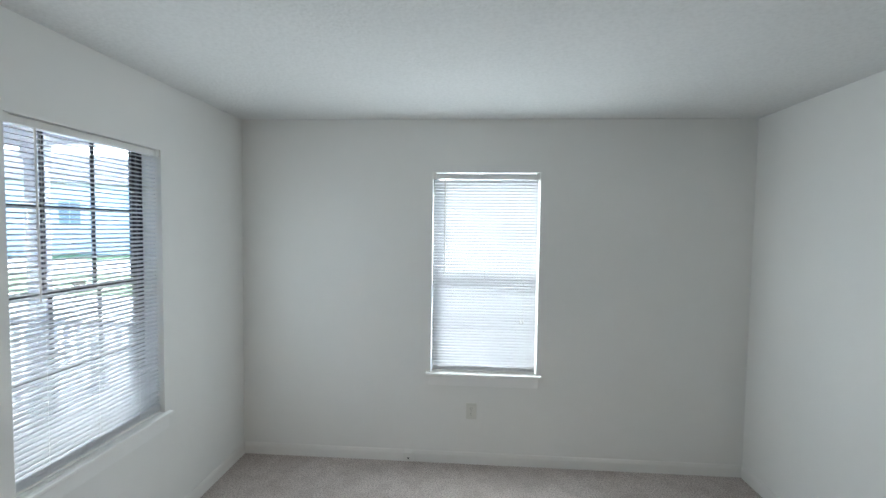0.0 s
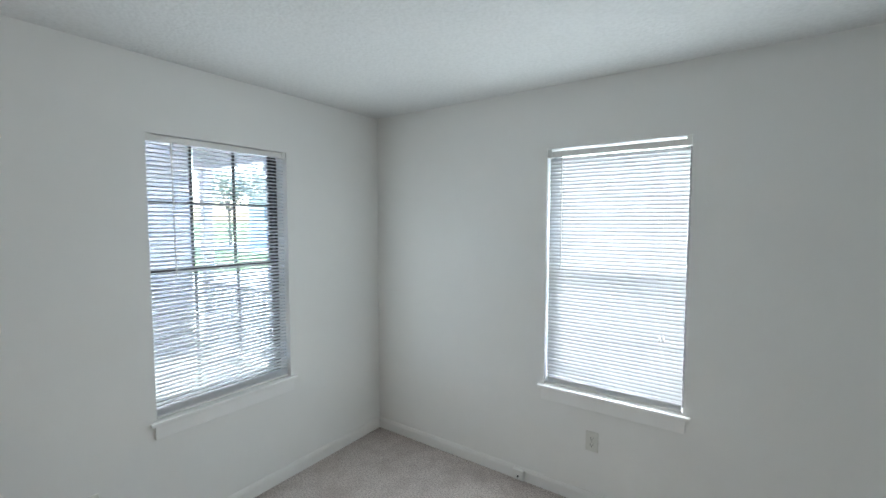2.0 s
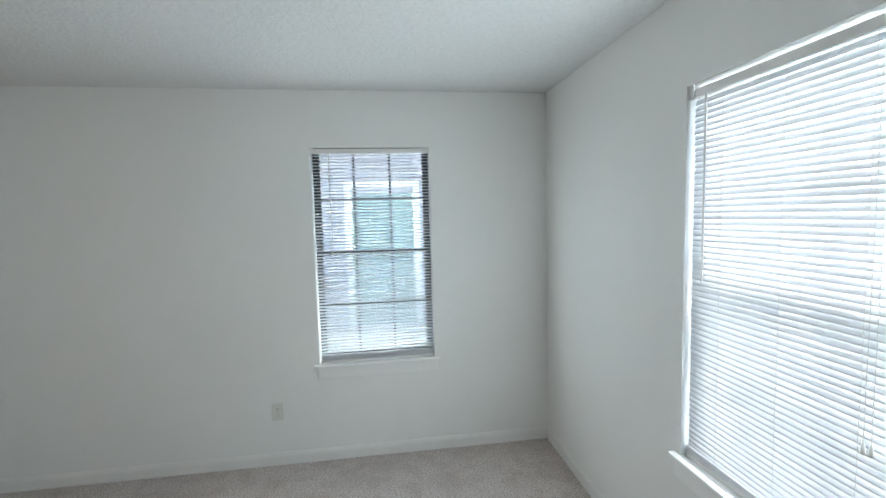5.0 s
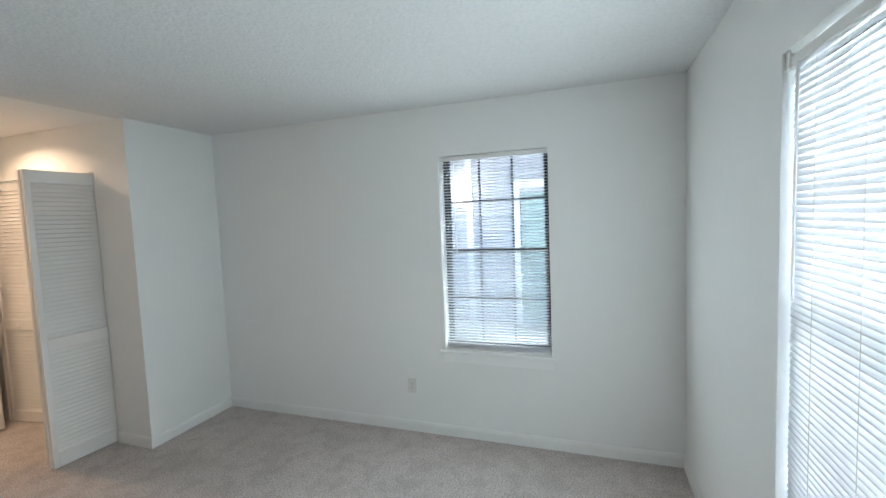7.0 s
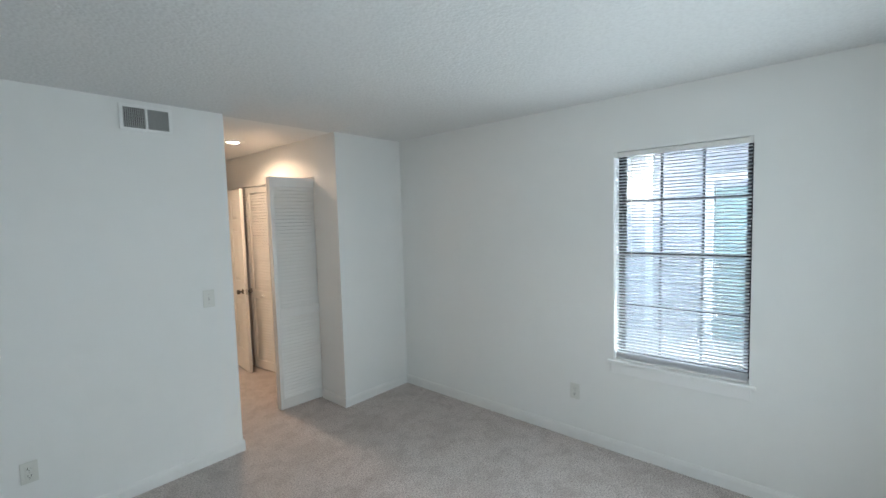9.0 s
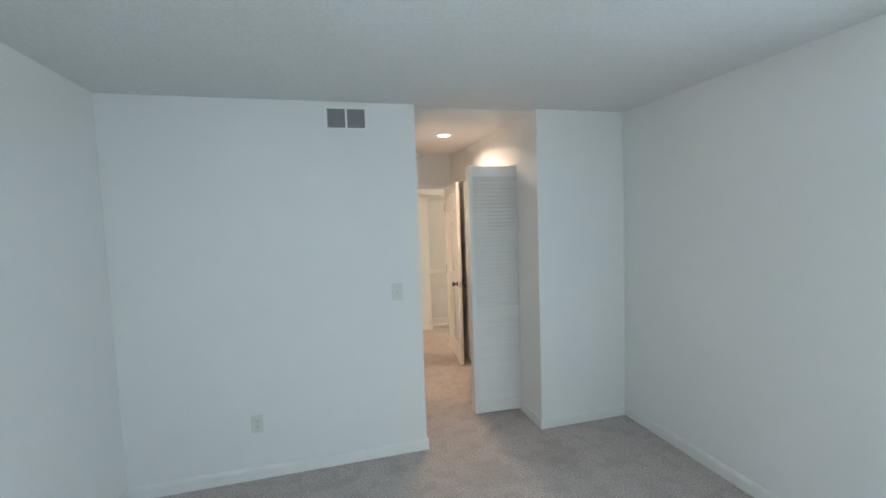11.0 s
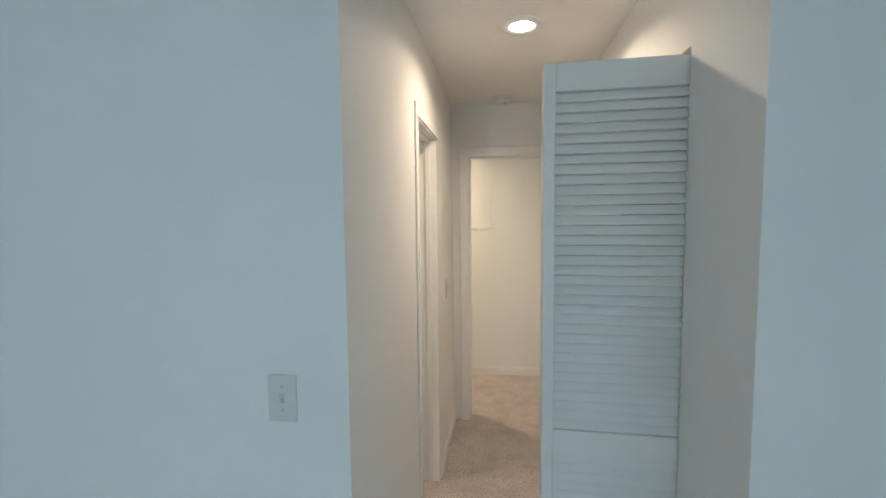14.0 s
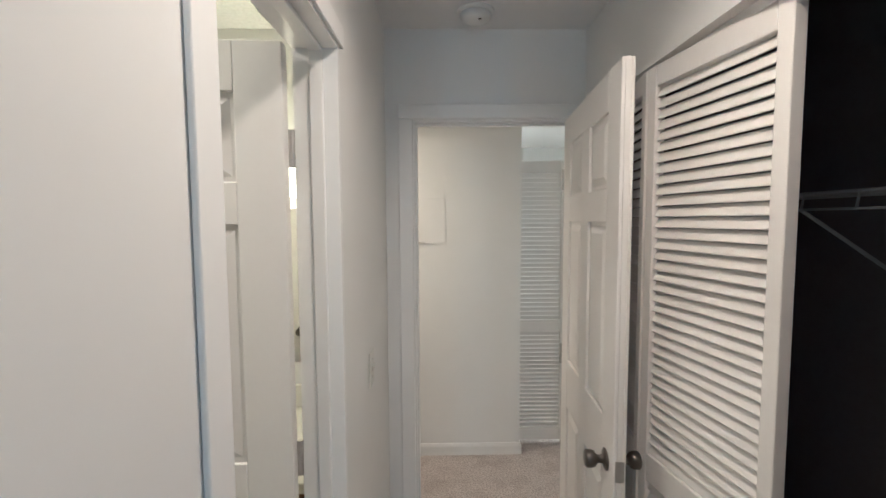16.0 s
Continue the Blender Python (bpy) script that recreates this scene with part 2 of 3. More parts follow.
def rod(bm, a, b, r, steps=8):
    a, b = Vector(a), Vector(b)
    d = b - a
    m = Matrix.Translation((a + b) / 2) @ d.to_track_quat("Z", "Y").to_matrix().to_4x4()
    bmesh.ops.create_cone(bm, cap_ends=True, segments=steps, radius1=r, radius2=r, depth=d.length, matrix=m)
    return bm


def lattice_wall(us, zs, holes, place):
    """One connected wall: cells between the breaks us and zs, less the holes (column, row); place(u, side, z) gives a point."""
    bm = bmesh.new()
    at = {}

    def v(i, s, j):
        if (i, s, j) not in at:
            at[i, s, j] = bm.verts.new(place(us[i], s, zs[j]))
        return at[i, s, j]

    nu, nz = len(us) - 1, len(zs) - 1

    def solid(i, j):
        return 0 <= i < nu and 0 <= j < nz and (i, j) not in holes

    for i in range(nu):
        for j in range(nz):
            if not solid(i, j):
                continue
            for s in (0, 1):
                bm.faces.new((v(i, s, j), v(i + 1, s, j), v(i + 1, s, j + 1), v(i, s, j + 1)))
            for di, dj, a, c in ((-1, 0, (i, j), (i, j + 1)), (1, 0, (i + 1, j), (i + 1, j + 1)),
                                 (0, -1, (i, j), (i + 1, j)), (0, 1, (i, j + 1), (i + 1, j + 1))):
                if not solid(i + di, j + dj):
                    bm.faces.new((v(a[0], 0, a[1]), v(c[0], 0, c[1]), v(c[0], 1, c[1]), v(a[0], 1, a[1])))
    bmesh.ops.recalc_face_normals(bm, faces=bm.faces)
    return bm


def mesh_of(name, bm, mat, smooth=False):
    me = bpy.data.meshes.new(name)
    bm.to_mesh(me)
    bm.free()
    me.materials.append(mat)
    if smooth:
        for p in me.polygons:
            p.use_smooth = True
    return me


def part(name, bm, mat, parent, label="", smooth=False):
    ob = new(name, mesh_of(name, bm, mat, smooth))
    ob.parent = parent
    return tagged(ob, label)


def thing(name, m, label, category, group="", kind=""):
    ob = new(name)
    ob.matrix_world = m
    return tagged(ob, label, category, group, kind)


def structure(name, bm, mat, label, category):
    return tagged(new(name, mesh_of(name, bm, mat)), label, category, kind="structure")


def fresh():
    return bmesh.new()


# ---- the plan ----
H = 2.44
ROOM_E, SOUTH, COR_W, END = 3.547, -3.682, 0.757, -5.99
DOOR_H, END_H = 2.055, 2.067


def east_x(y):
    """The corridor's east wall stands slightly out of square."""
    return 1.674 - (SOUTH - y) * 0.021


NW0, NW1 = 1.382, 2.130     # north window opening
WW0, WW1 = -1.582, -0.812   # west window opening
SILL, HEAD = 0.652, 2.078

b = lattice_wall([-0.15, NW0, NW1, ROOM_E + 0.12], [0, SILL, HEAD, H], {(1, 1)}, lambda u, k, z: (u, 0.15 * k, z))
structure("wall_north", b, WALL, "off-white painted drywall with a window opening", "wall")

b = lattice_wall([-6.11, WW0, WW1, 0], [0, SILL, HEAD, H], {(1, 1)}, lambda u, k, z: (-0.15 * k, u, z))
structure("wall_west", b, WALL, "off-white painted drywall with a window opening", "wall")

b = fresh()
box(b, ROOM_E, ROOM_E + 0.12, SOUTH - 0.12, 0, 0, H)
structure("wall_east", b, WALL, "plain off-white painted drywall", "wall")

b = fresh()
prism(b, [(east_x(SOUTH), SOUTH), (ROOM_E, SOUTH), (ROOM_E, SOUTH - 0.12), (east_x(SOUTH - 0.12), SOUTH - 0.12)], 0, H)
structure("wall_south", b, WALL, "off-white painted drywall beside the corridor opening", "wall")

b = fresh()
box(b, 0, COR_W, SOUTH - 0.12, SOUTH, 0, H)
structure("wall_closet_side", b, WALL, "short off-white wall beside the closet", "wall")

BATH0, BATH1 = -4.585, -5.180   # bathroom door opening
b = lattice_wall([END, BATH1, BATH0, SOUTH - 0.12], [0, DOOR_H + 0.01, H], {(1, 0)}, lambda u, k, z: (east_x(u) + 0.11 * k, u, z))
structure("wall_corridor_east", b, WALL, "off-white corridor wall, scuffed, with a bathroom door", "wall")

CL0, CL1, CL_H = -4.040, -5.875, 2.088   # closet opening
b = lattice_wall([END, CL1, CL0, SOUTH - 0.12], [0, CL_H, H], {(1, 0)}, lambda u, k, z: (COR_W - 0.11 * k, u, z))
structure("wall_corridor_west", b, WALL, "off-white corridor wall around the closet opening", "wall")

ED0, ED1 = 0.785, 1.512   # door at the corridor's end
b = lattice_wall([0, ED0, ED1, 3.545], [0, END_H + 0.005, H], {(1, 0)}, lambda u, k, z: (u, END - 0.11 * k, z))
structure("wall_corridor_end", b, WALL, "off-white wall with a cased doorway to the hall", "wall")

FAR_Y, FAR_X = -6.977, 0.836
b = fresh()
box(b, FAR_X, 3.665, FAR_Y - 0.11, FAR_Y, 0, H)
structure("wall_hall", b, WALL, "cream-lit painted hall wall", "wall")
b = fresh()
box(b, FAR_X, FAR_X + 0.11, -9.0, FAR_Y - 0.11, 0, H)
structure("wall_hall_corner", b, WALL, "painted wall past the hall corner", "wall")
b = fresh()
box(b, -0.52, FAR_X + 0.11, -9.12, -9.0, 0, H)
structure("wall_hall_back", b, WALL, "painted wall at the back of the hall", "wall")
b = fresh()
box(b, -0.52, -0.4, -9.0, -6.11, 0, H)
box(b, -0.4, -0.15, -6.11, -5.99, 0, H)
structure("wall_hall_west", b, WALL, "painted wall on the hall's west side", "wall")
b = fresh()
box(b, 3.545, 3.665, FAR_Y, SOUTH - 0.12, 0, H)
structure("wall_bath_east", b, WALL, "painted wall closing bathroom and hall", "wall")

b = fresh()
CE = east_x(SOUTH) + 0.05
box(b, -0.52, 3.665, SOUTH - 0.06, 0.15, H, H + 0.14)
structure("ceiling", b, CEILING, "white sprayed popcorn ceiling", "ceiling")
b = fresh()
box(b, COR_W - 0.05, CE, END - 0.05, SOUTH - 0.06, H, H + 0.14)
structure("ceiling_corridor", b, SMOOTH_CEILING, "smooth white painted corridor ceiling", "ceiling")
b = fresh()
box(b, CE, 3.665, END - 0.05, SOUTH - 0.06, H, H + 0.14)
structure("ceiling_bathroom", b, CEILING, "white sprayed popcorn bathroom ceiling", "ceiling")
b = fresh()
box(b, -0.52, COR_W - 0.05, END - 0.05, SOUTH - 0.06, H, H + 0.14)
structure("ceiling_closet", b, CLOSET_DARK, "closet ceiling, coloured dark grey", "ceiling")
b = fresh()
box(b, -0.52, 3.665, -9.12, END - 0.05, H, H + 0.14)
structure("ceiling_hall", b, SMOOTH_CEILING, "smooth white painted hall ceiling", "ceiling")
b = fresh()
box(b, -0.52, 3.665, -9.12, 0.15, -0.12, 0)
structure("floor", b, CARPET, "worn grey-beige cut-pile carpet with trodden stains", "floor")
b = fresh()
box(b, 1.80, 3.545, END, SOUTH - 0.12, 0, 0.006)
structure("floor_bathroom", b, TILE, "beige vinyl bathroom floor", "floor")


# ---- baseboards ----
def baseboard(x0, y0, x1, y1, nx, ny, h=0.082, d=0.012):
    """Board along a wall, with a rounded top; nx, ny points into the room."""
    bm = fresh()
    ax, ay = Vector((x0, y0)), Vector((x1, y1))
    nrm = Vector((nx, ny)).normalized()
    shape = ((0.0, 0.0), (d, 0.0), (d, h * 0.72), (d * 0.8, h * 0.86), (d * 0.45, h), (0.0, h))
    rows = []
    for p in (ax, ay):
        rows.append([bm.verts.new((p.x + nrm.x * (o + 0.0005), p.y + nrm.y * (o + 0.0005), z)) for o, z in shape])
    k = len(shape)
    for i in range(k):
        bm.faces.new((rows[0][i], rows[0][(i + 1) % k], rows[1][(i + 1) % k], rows[1][i]))
    bm.faces.new(rows[0][::-1])
    bm.faces.new(rows[1])
    bmesh.ops.recalc_face_normals(bm, faces=bm.faces)
    return structure("baseboard", bm, BASE_PAINT, "white painted wooden baseboard", "baseboard")


baseboard(0.013, 0, ROOM_E - 0.013, 0, 0, -1)
baseboard(0, 0, 0, SOUTH, 1, 0)
baseboard(ROOM_E, 0, ROOM_E, SOUTH, -1, 0)
baseboard(0.013, SOUTH, COR_W, SOUTH, 0, 1)
baseboard(COR_W, SOUTH + 0.013, COR_W, CL0, 1, 0)
baseboard(east_x(SOUTH) - 0.012, SOUTH, ROOM_E - 0.013, SOUTH, 0, 1)
baseboard(east_x(SOUTH), SOUTH, east_x(BATH0), BATH0 + 0.058, -1, -0.02)
baseboard(east_x(BATH1), BATH1 - 0.02, east_x(END), END, -1, -0.02)
baseboard(FAR_X, FAR_Y, 3.545, FAR_Y, 0, 1)
baseboard(FAR_X, FAR_Y + 0.013, FAR_X, -9.0, -1, 0)


# ---- windows ----
def window(name, m, width, label):
    """Sash window in its opening: local x along the wall, y outwards, origin under the middle of the opening."""
    w = width / 2
    th = tagged(new(name), label, "window", kind="structure")
    th.matrix_world = m
    f = fresh()
    y0, y1 = 0.106, 0.160
    t = 0.022
    box(f, -w, -w + t, y0, y1, SILL, HEAD, 0.003)
    box(f, w - t, w, y0, y1, SILL, HEAD, 0.003)
    box(f, -w + t, w - t, y0, y1, HEAD - 0.005, HEAD, 0.001)
    box(f, -w + t, w - t, y0, y1, SILL, SILL + 0.03, 0.003)
    part("window_frame", f, DARK_FRAME, th, "dark bronze aluminium frame")
    meet = 1.383
    for nm, za, zb, ya, yb in (("upper_sash", meet - 0.012, HEAD - 0.005, 0.134, 0.152), ("lower_sash", SILL + 0.03, meet + 0.02, 0.110, 0.130)):
        s = fresh()
        q = 0.018
        a, c = -w + t, w - t
        box(s, a, a + q, ya, yb, za, zb, 0.002)
        box(s, c - q, c, ya, yb, za, zb, 0.002)
        top = 0.006 if nm == "upper_sash" else 0.026
        box(s, a + q, c - q, ya, yb, zb - top, zb, 0.002)
        box(s, a + q, c - q, ya, yb, za, za + 0.026, 0.002)
        sash = part(nm, s, DARK_FRAME, th)
        ym = (ya + yb) / 2
        for i in (1, 2):
            u = a + (c - a) * i / 3
            mu = fresh()
            box(mu, u - 0.007, u + 0.007, ym - 0.007, ym + 0.007, za + 0.026, zb - top, 0.001, 1)
            part("muntin", mu, DARK_FRAME, sash)
        zm = (za + zb) / 2 + (0.028 if nm == "upper_sash" else -0.006)
        mu = fresh()
        box(mu, a + q, c - q, ym - 0.0065, ym + 0.0065, zm - 0.007, zm + 0.007, 0.001, 1)
        part("muntin", mu, DARK_FRAME, sash)
        g = fresh()
        box(g, a + q - 0.004, c - q + 0.004, ym - 0.0015, ym + 0.0015, za + 0.022, zb - top + 0.004)
        pane = part("pane", g, GLASS, sash)
        pane.visible_shadow = False
    sc = fresh()
    box(sc, -w + t, w - t, 0.1565, 0.157, SILL + 0.03, meet)
    part("insect_screen", sc, SCREEN, th, "fine grey insect screen")
    lk = fresh()
    box(lk, -0.025, 0.025, 0.096, 0.116, meet + 0.02, meet + 0.032, 0.003)
    part("sash_lock", lk, STEEL, th)
    st = fresh()
    box(st, -w, w, -0.0005, 0.106, SILL - 0.0005, SILL + 0.006)
    box(st, -w - 0.034, w + 0.034, -0.03, -0.0006, SILL - 0.014, SILL + 0.006, 0.004)
    part("window_sill", st, TRIM, th, "white painted wooden stool")
    ap = fresh()
    box(ap, -w - 0.012, w + 0.012, -0.014, -0.0006, SILL - 0.085, SILL - 0.0142, 0.003)
    part("apron", ap, TRIM, th)
    return th


def blind(m, width, tilt, wand_x, label, vinyl, cord_x=None, seed=1, drop=0.016):
    """Mini blind hung inside the opening; the slats' room side is turned down by tilt degrees."""
    rnd = random.Random(seed)
    w = width / 2 - 0.004
    yc = 0.032
    th = thing("window_blind", m, label, "blind", "mini blinds")
    f = fresh()
    top = HEAD - drop
    box(f, -w, w, yc - 0.018, yc + 0.018, top - 0.030, top, 0.002)
    part("headrail", f, WHITE_PLASTIC, th)
    for s in (-1, 1):
        br = fresh()
        box(br, s * w, s * (w + 0.003), yc - 0.024, yc + 0.022, top - 0.034, HEAD - 0.001, 0.001, 1)
        box(br, s * (w - 0.022), s * (w + 0.003), yc - 0.0245, yc - 0.0185, top - 0.034, HEAD - 0.001, 0.001, 1)
        part("bracket", br, WHITE_PLASTIC, th, "cloudy plastic end bracket")
    pitch = 0.0206
    low = SILL + 0.056
    n = int((top - 0.045 - low) / pitch)
    pitch = (top - 0.045 - low) / n
    sl = fresh()
    half, crown, k = 0.0125, 0.0022, 4
    up, dn = [], []
    for i in range(k + 1):
        v = -1 + 2 * i / k
        zz = crown * (1 - v * v)
        up.append([sl.verts.new((s * (w - 0.005), v * half, zz + 0.0004)) for s in (-1, 1)])
        dn.append([sl.verts.new((s * (w - 0.005), v * half, zz - 0.0004)) for s in (-1, 1)])
    for i in range(k):
        sl.faces.new((up[i][0], up[i][1], up[i + 1][1], up[i + 1][0]))
        sl.faces.new((dn[i][0], dn[i + 1][0], dn[i + 1][1], dn[i][1]))
    for i in (0, k):
        sl.faces.new((up[i][0], up[i][1], dn[i][1], dn[i][0]))
    bmesh.ops.recalc_face_normals(sl, faces=sl.faces)
    me = mesh_of("slat", sl, vinyl)
    for p in me.polygons:
        p.use_smooth = len(p.vertices) == 4 and abs(p.normal.z) > 0.5
    for i in range(n + 1):
        z = top - 0.045 - i * pitch
        ob = new("slat", me)
        ob.parent = th
        ob.matrix_basis = pose(rnd.uniform(-0.0015, 0.0015), yc + rnd.uniform(-0.0008, 0.0008), z,
                               tilt + rnd.uniform(-2.2, 2.2), rnd.uniform(-0.08, 0.08), 0)
    for i in range(11):
        ob = new("slat", me)
        ob.parent = th
        ob.matrix_basis = pose(rnd.uniform(-0.002, 0.002), yc + rnd.uniform(-0.001, 0.001), SILL + 0.0225 + i * 0.0026, rnd.uniform(-2, 2), 0, 0)
    zb = SILL + 0.0185
    r = fresh()
    box(r, -w + 0.004, w - 0.004, yc - 0.012, yc + 0.012, zb - 0.012, zb + 0.002, 0.003)
    part("bottom_rail", r, WHITE_PLASTIC, th)
    reach = half * math.cos(radians(tilt)) + 0.001
    for u in (-w * 0.62, 0.0, w * 0.62):
        for s in (-1, 1):
            c = fresh()
            rod(c, (u, yc + s * reach, zb), (u, yc + s * reach, top - 0.027), 0.0007, 5)
            part("ladder_cord", c, WHITE_PLASTIC, th)
    wd = fresh()
    rod(wd, (wand_x, yc - 0.026, top - 0.03), (wand_x + 0.002, yc - 0.030, top - 0.70), 0.004, 6)
    part("tilt_wand", wd, WHITE_PLASTIC, th, "clear-white plastic tilt wand")
    if cord_x is not None:
        for i, dz in ((0, 0.0), (1, 0.004)):
            x = cord_x + 0.018 * i
            c = fresh()
            rod(c, (x, yc - 0.022, top - 0.03), (x, yc - 0.024, 1.05 + dz), 0.0009, 5)
            cord = part("lift_cord", c, WHITE_PLASTIC, th)
            tas = fresh()
            turned(tas, [(0, 0.03), (0.003, 0.03), (0.006, 0.004), (0.0065, 0), (0, 0)], 10, Matrix.Translation((x, yc - 0.024, 1.02 + dz)))
            part("tassel", tas, WHITE_PLASTIC, cord, "grey plastic tassel", True)
    return th


NM = pose((NW0 + NW1) / 2, 0, 0)
WM = pose(0, (WW0 + WW1) / 2, 0, 0, 0, 90)
window("window_1", NM, NW1 - NW0, "dark bronze sash window behind a nearly closed blind")
blind(NM, NW1 - NW0, 68, -0.285, "white vinyl mini blind turned nearly closed, in the window", SLAT_NORTH, 0.255, 2)
window("window_2", WM, WW1 - WW0, "dark bronze sash window with divided panes")
blind(WM, WW1 - WW0, 18, -0.27, "white vinyl mini blind with open slats, in the window", SLAT_WEST, None, 5, 0.004)


# ---- wall plates ----
def rounded_plate(bm, w, h, d, r=0.004):
    box(bm, -w / 2, w / 2, -d, 0, -h / 2, h / 2, r)
    return bm


def outlet(m):
    """Faces local -y."""
    th = thing("wall_outlet", m, "ivory plastic duplex outlet on the wall", "outlet", "wall outlets")
    bm = fresh()
    rounded_plate(bm, 0.072, 0.116, 0.006, 0.0025)
    part("cover_plate", bm, IVORY, th)
    for s in (-1, 1):
        r = fresh()
        box(r, -0.017, 0.017, -0.0085, -0.006, s * 0.0195 - 0.014, s * 0.0195 + 0.014, 0.002)
        rec = part("receptacle", r, IVORY, th)
        for x, hh in ((-0.0065, 0.0045), (0.0065, 0.0035)):
            q = fresh()
            box(q, x - 0.0012, x + 0.0012, -0.0089, -0.0084, s * 0.0195 + 0.003 - hh, s * 0.0195 + 0.003 + hh)
            part("slot", q, DARK, rec)
        q = fresh()
        rod(q, (0, -0.0089, s * 0.0195 - 0.0085), (0, -0.0084, s * 0.0195 - 0.0085), 0.0024, 10)
        part("slot", q, DARK, rec)
    sc = fresh()
    rod(sc, (0, -0.0072, 0), (0, -0.0058, 0), 0.003, 10)
    part("screw", sc, STEEL, th)
    return th


def light_switch(m, label):
    th = thing("light_switch", m, label, "switch")
    bm = fresh()
    rounded_plate(bm, 0.074, 0.120, 0.006, 0.0025)
    part("cover_plate", bm, IVORY, th)
    q = fresh()
    box(q, -0.005, 0.005, -0.0068, -0.0058, -0.012, 0.012, 0.0004, 1)
    part("slot", q, STEEL, th)
    t = fresh()
    box(t, -0.0042, 0.0042, -0.018, -0.004, -0.004, 0.005, 0.001, 1, pose(0, 0, 0.002, -25, 0, 0))
    part("toggle", t, IVORY, th)
    for s in (-1, 1):
        sc = fresh()
        rod(sc, (0, -0.0072, s * 0.030), (0, -0.0058, s * 0.030), 0.003, 10)
        part("screw", sc, STEEL, th)
    return th


outlet(pose(1.679, 0, 0.384))
outlet(pose(0, -1.865, 0.362, 0, 0, 90))
outlet(pose(2.794, SOUTH, 0.368, 0, 0, 180))
light_switch(pose(1.843, SOUTH, 1.161, 0, 0, 180), "ivory toggle switch on the bedroom wall")
light_switch(pose(east_x(-5.54), -5.54, 1.125, 0, 0, -91.2), "ivory toggle switch on the corridor wall")

th = thing("phone_jack", pose(1.234, -0.013, 0.042), "white plastic phone jack box on the baseboard", "phone jack")
b = fresh()
box(b, -0.036, 0.036, -0.026, 0, -0.030, 0.034, 0.004)
part("housing", b, WHITE_PLASTIC, th)
b = fresh()
box(b, -0.006, 0.006, -0.0268, -0.0255, -0.012, 0.0)
part("socket", b, DARK, th)

# ---- vent ----
th = thing("wall_vent", pose(2.134, SOUTH, 2.332, 0, 0, 180), "white metal supply vent high on the wall", "vent")
b = fresh()
W2, H2 = 0.140, 0.079
box(b, -W2, W2, -0.012, 0, H2 - 0.018, H2, 0.002)
box(b, -W2, W2, -0.012, 0, -H2, -H2 + 0.018, 0.002)
box(b, -W2, -W2 + 0.02, -0.012, 0, -H2 + 0.018, H2 - 0.018, 0.002)
box(b, W2 - 0.02, W2, -0.012, 0, -H2 + 0.018, H2 - 0.018, 0.002)
box(b, -0.006, 0.006, -0.012, 0, -H2 + 0.018, H2 - 0.018, 0.001, 1)
part("frame", b, TRIM, th)
b = fresh()
box(b, -W2 + 0.004, W2 - 0.004, -0.0012, -0.0004, -H2 + 0.004, H2 - 0.004)
part("backing", b, DARK, th)
for side, turn, reach in ((-1, -46, 0.0060), (1, 46, 0.0060)):
    v = fresh()
    box(v, -0.0007, 0.0007, -reach, reach, -H2 + 0.018, H2 - 0.018)
    me = mesh_of("vane", v, VANE_GREY)
    for i in range(11):
        ob = new("vane", me)
        ob.parent = th
        ob.matrix_basis = pose(side * (0.0105 + i * 0.0106), -0.0066, 0, 0, 0, turn)
for i in range(6):
    v = fresh()
    z = -H2 + 0.030 + i * 0.0196
    box(v, -W2 + 0.02, -0.006, -0.0034, -0.0014, z - 0.0014, z + 0.0014)
    part("cross_bar", v, VANE_GREY, th)
b = fresh()
rod(b, (-W2 - 0.004, -0.012, -0.03), (-W2 + 0.01, -0.008, -0.03), 0.002, 8)
part("lever", b, TRIM, th)


# ---- ceiling fittings ----
def downlight(x, y, label):
    th = thing("recessed_light", pose(x, y, H), label, "ceiling light", "recessed ceiling lights")
    bm = fresh()
    turned(bm, [(0.052, -0.0005), (0.052, -0.007), (0.066, -0.012), (0.094, -0.008), (0.100, -0.002), (0.100, -0.0005), (0.052, -0.0005)], 40)
    part("trim_ring", bm, TRIM, th, "", True)
    bm = fresh()
    turned(bm, [(0, -0.006), (0.0515, -0.006), (0.0515, -0.0005), (0, -0.0005)], 40)
    part("diffuser", bm, DOWNLIGHT, th, "glowing warm-white diffuser")
    return th


downlight(1.195, -4.672, "lit round recessed light in the corridor ceiling")
downlight(0.39, -7.76, "lit round recessed light in the hall ceiling")
downlight(2.1, -6.5, "lit round recessed light in the hall ceiling")
# Fitting for the added bathroom lamp, out of view.
downlight(2.35, -4.9, "lit round recessed light added unseen to the bathroom ceiling")

th = thing("smoke_detector", pose(1.249, -5.83, H), "round white plastic smoke detector on the ceiling", "smoke detector")
b = fresh()
turned(b, [(0, -0.0005), (0.072, -0.0005), (0.072, -0.009), (0.069, -0.012), (0, -0.012)], 36)
part("base", b, WHITE_PLASTIC, th, "", True)
b = fresh()
turned(b, [(0, -0.012), (0.060, -0.012), (0.058, -0.030), (0.050, -0.040), (0.030, -0.043), (0, -0.043)], 36)
part("cover", b, WHITE_PLASTIC, th, "", True)
b = fresh()
box(b, -0.02, -0.008, 0.028, 0.034, -0.0445, -0.0415, 0.0005, 1)
part("indicator", b, DARK, th)


